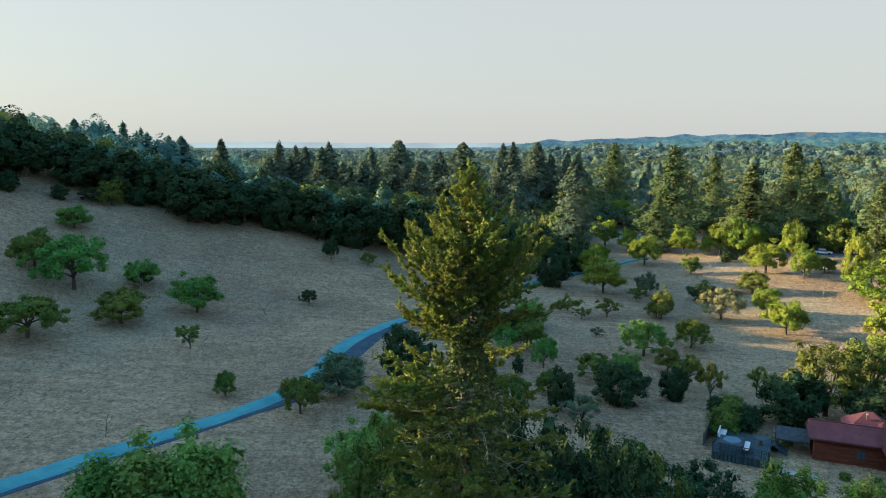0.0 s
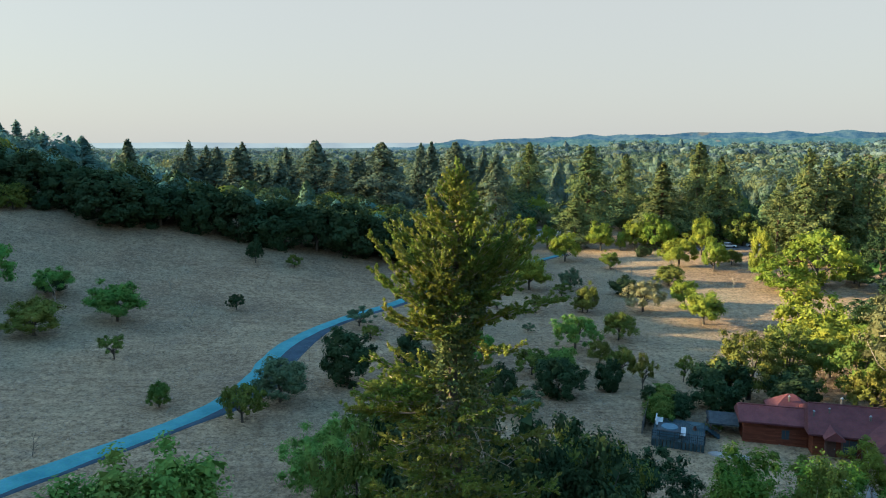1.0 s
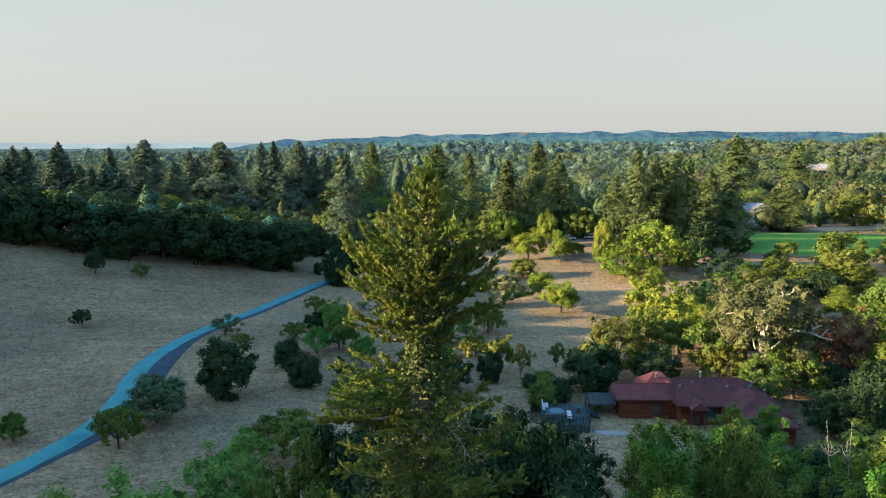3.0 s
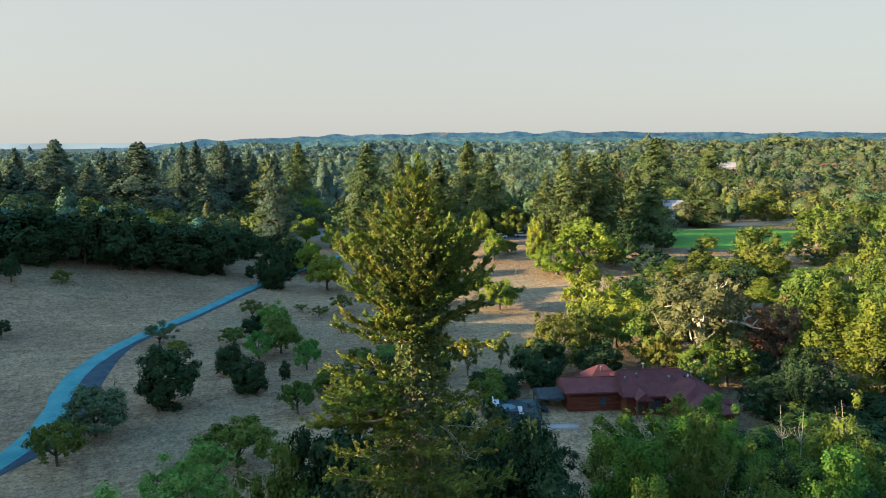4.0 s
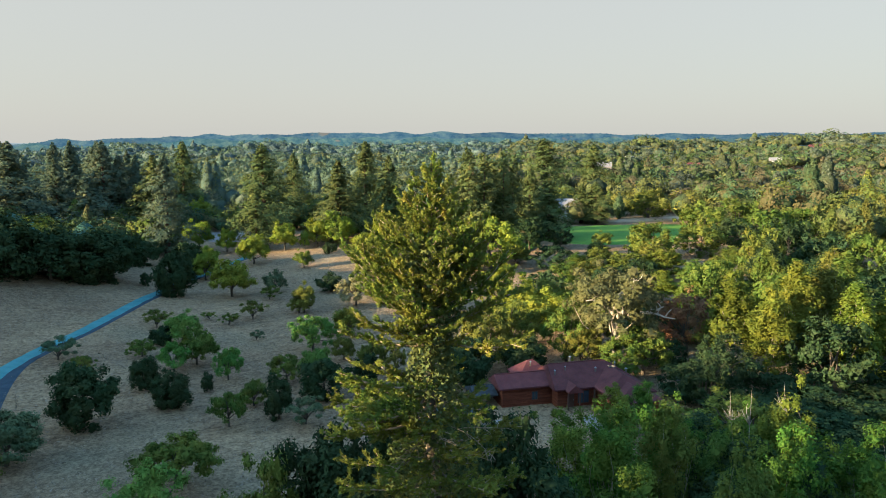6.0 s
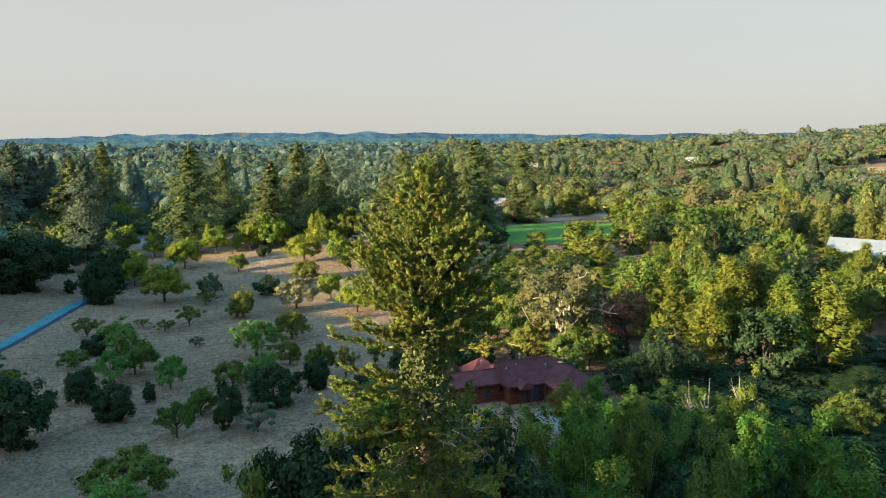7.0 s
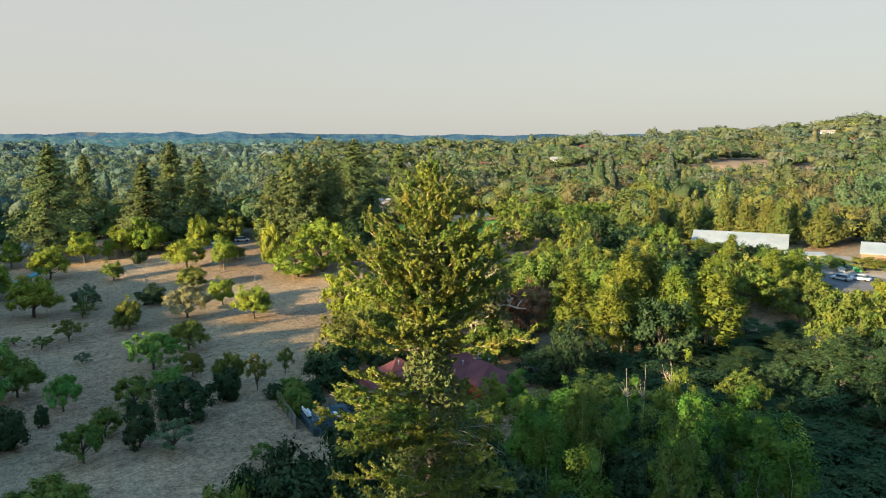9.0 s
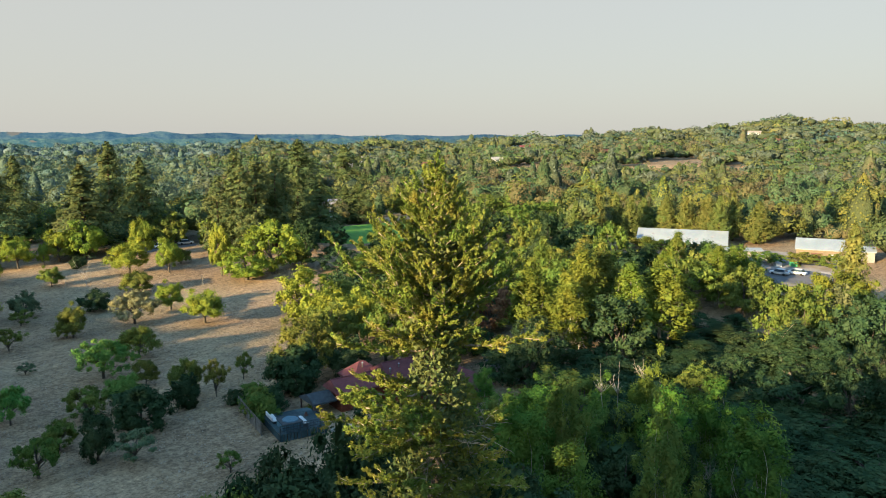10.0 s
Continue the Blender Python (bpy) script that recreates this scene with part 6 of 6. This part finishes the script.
    tagged(bench, "pale painted bench with a low back on the deck", "bench")
    seat = new("bench")
    seat.matrix_basis = frame_m @ pose(3.25, 1.8, Z + 0.005)
    part("seat", box(bmesh.new(), -0.22, -1.2, 0.4, 0.3, 1.2, 0.55), M_WHITE, seat)
    for y in (-1.0, 0.0, 1.0):
        part("leg", box(bmesh.new(), -0.18, y - 0.05, 0, 0.26, y + 0.05, 0.397), M_RAIL, seat)
    tagged(seat, "long white bench without a back beside the hot tub", "bench")
    table = new("table")
    table.matrix_basis = frame_m @ pose(4.5, 4.0, Z + 0.005)
    bm = bmesh.new()
    bmesh.ops.create_cone(bm, cap_ends=True, segments=20, radius1=0.6, radius2=0.6, depth=0.05, matrix=Matrix.Translation((0, 0, 0.72)))
    part("tabletop", bm, M_DECK, table)
    bm = bmesh.new()
    bmesh.ops.create_cone(bm, cap_ends=True, segments=10, radius1=0.25, radius2=0.06, depth=0.7, matrix=Matrix.Translation((0, 0, 0.35)))
    part("pedestal", bm, M_TRIM, table)
    tagged(table, "round dark garden table on the deck", "table")


deck()


def board_fence(x0, y0, x1, y1, h=1.65):
    root = new("fence")
    d = Vector((x1 - x0, y1 - y0, 0))
    n = int(d.length / 0.24)
    root.matrix_basis = pose(x0, y0, surface_z(x0, y0), 0, 0, math.degrees(math.atan2(d.y, d.x)))
    for i in range(n):
        s = i * d.length / n
        q = Vector((x0, y0, 0)) + d * (i / n)
        dz = surface_z(q.x, q.y) - surface_z(x0, y0)
        part("board", box(bmesh.new(), s + 0.006, -0.015, dz - 0.05, s + d.length / n - 0.006, 0.015, dz + h + random.uniform(-0.06, 0.04)), M_FENCE, root)
    for i in range(0, n + 1, 9):
        q = Vector((x0, y0, 0)) + d * (i / n)
        dz = surface_z(q.x, q.y) - surface_z(x0, y0)
        s = d.length * i / n
        part("post", box(bmesh.new(), s - 0.05, 0.02, dz - 0.1, s + 0.05, 0.12, dz + h - 0.1), M_FENCE, root)
    return tagged(root, "weathered grey upright-board fence beside the hedge", "fence")


board_fence(30.0, 75.4, 34.9, 84.4)
for x, y, h, w, leaf in ((33.6, 78.6, 3.5, 3.8, "mid"), (34.9, 80.8, 3.6, 4.0, "mid"), (36.2, 83.0, 3.4, 3.8, "mid"), (36.4, 79.9, 3.2, 3.6, "dark"), (35.4, 85.6, 2.3, 2.6, "dark"), (38.0, 82.0, 2.6, 3.2, "dark")):
    plant("low", "hedge_bush", x, y, h, w, leaf, LEAF_WORDS[leaf] + " clipped hedge bush along the board fence", "bush", "hedge")
for x, y, h, w in ((39.6, 76.0, 1.3, 1.6), (37.8, 75.4, 1.2, 1.3), (41.5, 67.5, 1.0, 1.2), (51.0, 62.0, 1.6, 1.8), (44.0, 66.2, 1.1, 1.2)):
    plant("low", "shrub", x, y, h, w, "mid", "small rounded garden shrub beside the house", "bush", "garden shrubs")


# ---- sheds and barn across the wood ----
def gable_building(name, x, y, turn, w, d, h, rise, wall, roof, label, category, lift=0.0, windows=0, hip=0.0):
    root = new(name)
    root.matrix_basis = pose(x, y, surface_z(x, y) + lift - 0.05, 0, 0, turn)
    part("wall", box(bmesh.new(), -w / 2 + 0.3, -d / 2 + 0.3, -0.5, w / 2 - 0.3, d / 2 - 0.3, h - 0.15), wall, root)
    part("roof", roof_mesh(-w / 2, -d / 2, w / 2, d / 2, h, h + rise, hip, hip), roof, root)
    for i in range(windows):
        window_part(root, -w / 2 + w * (i + 0.5) / windows, -d / 2 + 0.28, h * 0.35, min(1.4, w / windows * 0.5), h * 0.4, "y-")
    return tagged(root, label, category)


shed = gable_building("shed", 186.5, 63.5, -80, 25.0, 13.5, 2.4, 3.3, M_FARWALL, M_METAL, "long low shed with a white sheet-metal roof", "shed", -1.3)
for u, v in ((-8.0, 0.62), (-3.5, 0.4), (0.5, 0.7), (4.0, 0.35), (8.2, 0.55)):
    for side in (-1, 1):
        y, z = side * 6.75 * (1 - v), 2.4 + 3.3 * v
        bm = box(bmesh.new(), -0.35, -0.35, -0.03, 0.35, 0.35, 0.07)
        bmesh.ops.transform(bm, matrix=pose(u, y, z, -side * 26, 0, 0), verts=bm.verts)
        part("roof_light", bm, M_SLATE, shed, "small grey roof light")
barn = gable_building("barn", 181.0, 27.5, -86, 11.5, 10.0, 3.4, 2.3, M_TAN, M_METAL, "tan boarded barn with a white metal roof", "barn")
part("barn_door", box(bmesh.new(), -2.0, -4.78, 0.0, 0.6, -4.68, 2.5), M_TRIM, barn)
part("barn_door", box(bmesh.new(), 2.6, -4.78, 0.0, 4.4, -4.68, 2.3), M_WHITE, barn)
gable_building("shed", 186.0, 18.0, -86, 6.0, 7.0, 2.6, 1.0, M_FARWALL, M_METAL, "small white-roofed shed beside the barn", "shed")
gable_building("carport", 177.0, 45.5, -62, 9.5, 4.5, 1.9, 0.5, M_FARWALL, M_METAL, "low open store with a pale metal roof", "shed")


def crate(x, y, w, d, h, mat, label, turn=0):
    root = new("crate")
    root.matrix_basis = pose(x, y, surface_z(x, y) + 0.3, 0, 0, turn)
    part("body", box(bmesh.new(), -w / 2, -d / 2, 0, w / 2, d / 2, h), mat, root)
    part("lid", box(bmesh.new(), -w / 2 - 0.05, -d / 2 - 0.05, h + 0.003, w / 2 + 0.05, d / 2 + 0.05, h + 0.1), M_WHITE, root)
    return tagged(root, label, "crate", "yard crates")


M_GREEN = rough_material("green_plastic", (0.03, 0.22, 0.10), (0.05, 0.30, 0.14), 1, 0.6, 0.1)
for x, y, w, d, h, mat, lab in ((171.0, 36.5, 2.0, 1.2, 1.2, M_GREEN, "green lidded waste bin in the yard"), (169.5, 32.5, 2.2, 1.3, 1.3, M_GREEN, "green lidded waste bin in the yard"),
                                (172.0, 39.5, 2.4, 1.4, 1.5, M_WHITE, "white storage crate in the yard"), (168.0, 36.0, 2.6, 1.4, 0.9, M_WHITE, "white storage crate in the yard"),
                                (174.5, 41.5, 1.8, 1.8, 1.0, M_TAN, "wooden crate in the yard")):
    crate(x, y, w, d, h, mat, lab, random.uniform(0, 40))


def car(x, y, turn, paint, label):
    root = new("car")
    root.matrix_basis = pose(x, y, surface_z(x, y) + 0.32, 0, 0, turn)
    bm = box(bmesh.new(), -2.2, -0.88, 0.3, 2.2, 0.88, 0.85)
    bmesh.ops.bevel(bm, geom=bm.edges[:], offset=0.16, segments=2, affect="EDGES")
    part("body", bm, paint, root)
    bm = bmesh.new()
    lo = [bm.verts.new((a, b, 0.84)) for a, b in ((-1.7, -0.8), (1.2, -0.8), (1.2, 0.8), (-1.7, 0.8))]
    hi = [bm.verts.new((a, b, 1.42)) for a, b in ((-1.25, -0.66), (0.55, -0.66), (0.55, 0.66), (-1.25, 0.66))]
    bm.faces.new(lo[::-1]), bm.faces.new(hi)
    for i in range(4):
        bm.faces.new((lo[i], lo[(i + 1) % 4], hi[(i + 1) % 4], hi[i]))
    part("cabin", bm, M_GLASS, root, "dark glazed cabin")
    part("roof", box(bmesh.new(), -1.25, -0.66, 1.423, 0.55, 0.66, 1.47), paint, root)
    for a in (-1.35, 1.35):
        for b in (-0.82, 0.82):
            bm = bmesh.new()
            bmesh.ops.create_cone(bm, cap_ends=True, segments=14, radius1=0.32, radius2=0.32, depth=0.22, matrix=Matrix.Translation((a, b, 0.32)) @ pose(0, 0, 0, 90))
            part("wheel", bm, M_TYRE, root)
    for b in (-0.6, 0.6):
        part("headlight", box(bmesh.new(), 2.12, b - 0.16, 0.58, 2.23, b + 0.16, 0.72), M_WHITE, root)
    return tagged(root, label, "car", "parked cars")


car(106.0, 191.5, -20, M_CAR, "pale blue-white car parked below the redwoods")
car(112.5, 189.0, -25, M_WHITE, "white car parked under the trees")
car(158.5, 34.5, 70, M_WHITE, "white car parked on the asphalt lot")
car(160.5, 31.0, 75, M_CAR, "pale car parked on the asphalt lot")


# ---- far houses ----
gable_building("house", 470, 418, -48, 16, 11, 5.2, 3.6, M_FARWALL, M_SLATE, "white two-storey house with a grey roof on the far slope", "house", 2.5, 4)
gable_building("house", 188, 197, -42, 11, 8, 4.6, 3.0, M_WHITE, M_SLATE, "white gabled house behind the field", "house", 0, 3)
gable_building("house", 226, 207, -45, 9, 8, 4.2, 2.2, M_TAN, M_ROOF, "tan house behind the green field", "house", 0, 2)
gable_building("house", 118, 318, -20, 7, 7, 8.5, 2.0, M_RED, M_ROOF, "red-painted building among the redwoods", "house", 0, 2)
for i, (x, y, w) in enumerate([(640, 520, 14), (560, 470, 12), (760, 330, 16), (830, 220, 16), (690, 250, 14), (900, 120, 18), (1000, 60, 16), (920, 20, 18), (600, 330, 14), (520, 360, 12),
                               (1050, 160, 18), (860, 420, 16), (980, 300, 18), (420, 640, 16), (560, 740, 18)]):
    gable_building("house", x, y, -math.degrees(math.atan2(x, y)) + random.uniform(-30, 30), w, 10, 5.0, 2.6, random.choice((M_FARWALL, M_WHITE, M_TAN)), random.choice((M_SLATE, M_FARWALL, M_ROOF)),
                   "distant pale house among the hillside trees", "house", 2.2, 3)


# ---- dead wood ----
def dead_tree(x, y, h, spread, seed, label, pale=True, lean=0.0, thick=1.0, lowest=1):
    rng = np.random.default_rng(seed)
    root = new("dead_tree")
    root.matrix_basis = pose(x, y, surface_z(x, y) - 0.05, 0, 0, rng.uniform(0, 360))
    mat = M_BARK_PALE if pale else M_BARK
    tv, tf = [], []
    line = bent((0, 0, -0.3), (lean * h, 0, h), rng, 0.06)
    tube(tv, tf, line, [h * 0.012 * thick * q for q in (1.3, 1.0, 0.8, 0.6, 0.4, 0.1)], 7)
    part("trunk", mesh_from("trunk", tv, tf, mat, True), None, root)
    for i in range(11):
        k = int(rng.integers(lowest, 5))
        a = rng.uniform(0, 2 * math.pi)
        L = spread * rng.uniform(0.4, 1.0)
        end = line[k] + Vector((math.cos(a) * L, math.sin(a) * L, L * rng.uniform(0.9, 2.0)))
        bv, bf = [], []
        pts = bent(line[k], end, rng, 0.14)
        tube(bv, bf, pts, [h * 0.006 * thick * (1 - 0.17 * q) for q in range(6)], 5)
        for j in (2, 3, 4):
            tip = pts[j] + Vector(rng.uniform(-1, 1, 3)) * L * 0.35 + Vector((0, 0, L * 0.2))
            tube(bv, bf, bent(pts[j], tip, rng, 0.1, 3), [h * 0.0028 * thick * (1 - 0.22 * q) for q in range(4)], 4)
        part("branch", mesh_from("branch", bv, bf, mat, True), None, root)
    return tagged(root, label, "dead tree", "dead trees")


for i, (x, y, h, spread) in enumerate([(31.6, 35.8, 14.6, 0.8), (32.0, 35.2, 15.0, 0.9), (34.4, 33.0, 15.6, 1.1)]):
    dead_tree(x, y, h, spread, 20 + i, "thin bare pale dead tree standing among the poplars", True, 0.03, 0.34, 4)
dead_tree(65.0, 163.0, 4.6, 2.6, 3, "bare grey dead orchard tree on dry grass")
dead_tree(-34.8, 70.8, 2.4, 0.9, 4, "small bare dead stump with two prongs on the slope", False, 0.15)
dead_tree(-9.6, 101.6, 2.2, 0.7, 5, "small bare dead trunk beside the lane", False)
dead_tree(-29.5, 120.4, 1.6, 2.2, 6, "fallen pale grey branch lying on the slope", True, 0.6, 2.6)
dead_tree(-36.7, 136.4, 1.5, 1.2, 7, "small bare pale grey shrub on the slope", True, 0.0, 2.2)
dead_tree(-52.5, 124.5, 2.4, 2.0, 8, "small bare pale leaning dead tree on the slope", True, 0.4, 2.2)
dead_tree(80.8, 144.5, 2.4, 1.2, 10, "small bare pinkish sapling on dry grass", True)
dead_tree(63.0, 168.0, 3.0, 1.2, 11, "small bare grey sapling on dry grass", True)


# ---- far distance ----
def backdrop(name, radius, t0, t1, profile, colours, label, scale=0.02, clearing=None):
    """A far ridge as a curved glowing wall with haze in its colour: lighter and darker trees and folds, a few dry
    clearings.
    """
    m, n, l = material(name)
    # emission colour carries the far haze; the wall itself is no lamp
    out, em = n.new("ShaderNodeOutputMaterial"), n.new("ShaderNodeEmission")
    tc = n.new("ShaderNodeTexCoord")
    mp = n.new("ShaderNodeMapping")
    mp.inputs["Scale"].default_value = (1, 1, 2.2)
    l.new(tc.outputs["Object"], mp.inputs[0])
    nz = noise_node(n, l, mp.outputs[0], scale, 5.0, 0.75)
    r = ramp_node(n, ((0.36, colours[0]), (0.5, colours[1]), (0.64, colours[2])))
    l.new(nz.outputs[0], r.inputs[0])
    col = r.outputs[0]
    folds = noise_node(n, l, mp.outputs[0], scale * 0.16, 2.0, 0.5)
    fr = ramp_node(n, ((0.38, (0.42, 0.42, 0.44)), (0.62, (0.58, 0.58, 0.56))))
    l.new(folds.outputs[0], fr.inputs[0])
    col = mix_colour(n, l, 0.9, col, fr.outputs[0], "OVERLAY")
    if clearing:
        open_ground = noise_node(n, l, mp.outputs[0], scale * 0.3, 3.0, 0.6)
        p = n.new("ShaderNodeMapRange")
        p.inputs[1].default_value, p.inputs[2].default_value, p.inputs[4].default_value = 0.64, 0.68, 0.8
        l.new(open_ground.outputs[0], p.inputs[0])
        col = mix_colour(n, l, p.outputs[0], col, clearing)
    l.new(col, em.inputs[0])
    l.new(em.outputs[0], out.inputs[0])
    verts, faces, steps = [], [], 2400
    for i in range(steps + 1):
        th = t0 + (t1 - t0) * i / steps
        a = radians(th)
        el = profile(th)
        for z in (-200, 30 + radius * math.tan(radians(el))):
            verts.append((radius * math.sin(a), radius * math.cos(a), z))
        if i:
            k = 2 * i
            faces.append((k - 2, k, k + 1, k - 1))
    return tagged(new(name, mesh_from(name, verts, faces, m)), label, "backdrop", kind="structure")


def far_profile(th):
    return 0.02 + 0.10 * noise.noise((th * 0.12, 3, 0)) + 0.04 * noise.noise((th * 0.5, 8, 0))


def tree_line(th, seed):
    """Crowns along a skyline: broad domes and a few spires."""
    return 0.06 * max(0.0, noise.noise((th * 6, seed, 0))) + 0.05 * abs(noise.noise((th * 14, seed, 3))) + 0.06 * max(0.0, noise.noise((th * 40, seed, 5)) - 0.25)


def ridge_profile(th):
    el = 0.1 * smooth(3, 7, th) + 0.38 * smooth(5, 16, th) + 0.30 * smooth(16, 30, th) - 0.14 * smooth(34, 60, th) - 0.42
    return el + 0.16 * noise.noise((th * 0.3, 1, 0)) + 0.2 * noise.noise((th * 0.5, 5, 0)) + 0.35 * smooth(0, 10, th) + 0.12 * smooth(10, 20, th) + tree_line(th, 2)


def lower_profile(th):
    return ridge_profile(th + 1.7) - 0.42 - 0.3 * noise.noise((th * 0.35, 11, 0)) + 0.1 * smooth(40, 60, th) + tree_line(th, 9)


backdrop("backdrop_plain", 4700, -45, 60, far_profile, ((0.084, 0.107, 0.116), (0.087, 0.11, 0.119), (0.09, 0.114, 0.121)), "plain on the horizon, pale blue haze in its glowing colour", 0.012)
backdrop("backdrop_ridge", 3300, 2, 100, ridge_profile, ((0.008, 0.024, 0.042), (0.018, 0.039, 0.054), (0.034, 0.056, 0.06)), "wooded ridge on the skyline, haze blue in its glowing colour", 0.022, (0.06, 0.056, 0.046))
backdrop("backdrop_foothills", 3000, 2, 100, lower_profile, ((0.008, 0.027, 0.036), (0.02, 0.044, 0.049), (0.04, 0.066, 0.056)), "wooded foothills below the ridge, blue-green haze in their glowing colour", 0.03, (0.07, 0.062, 0.048))
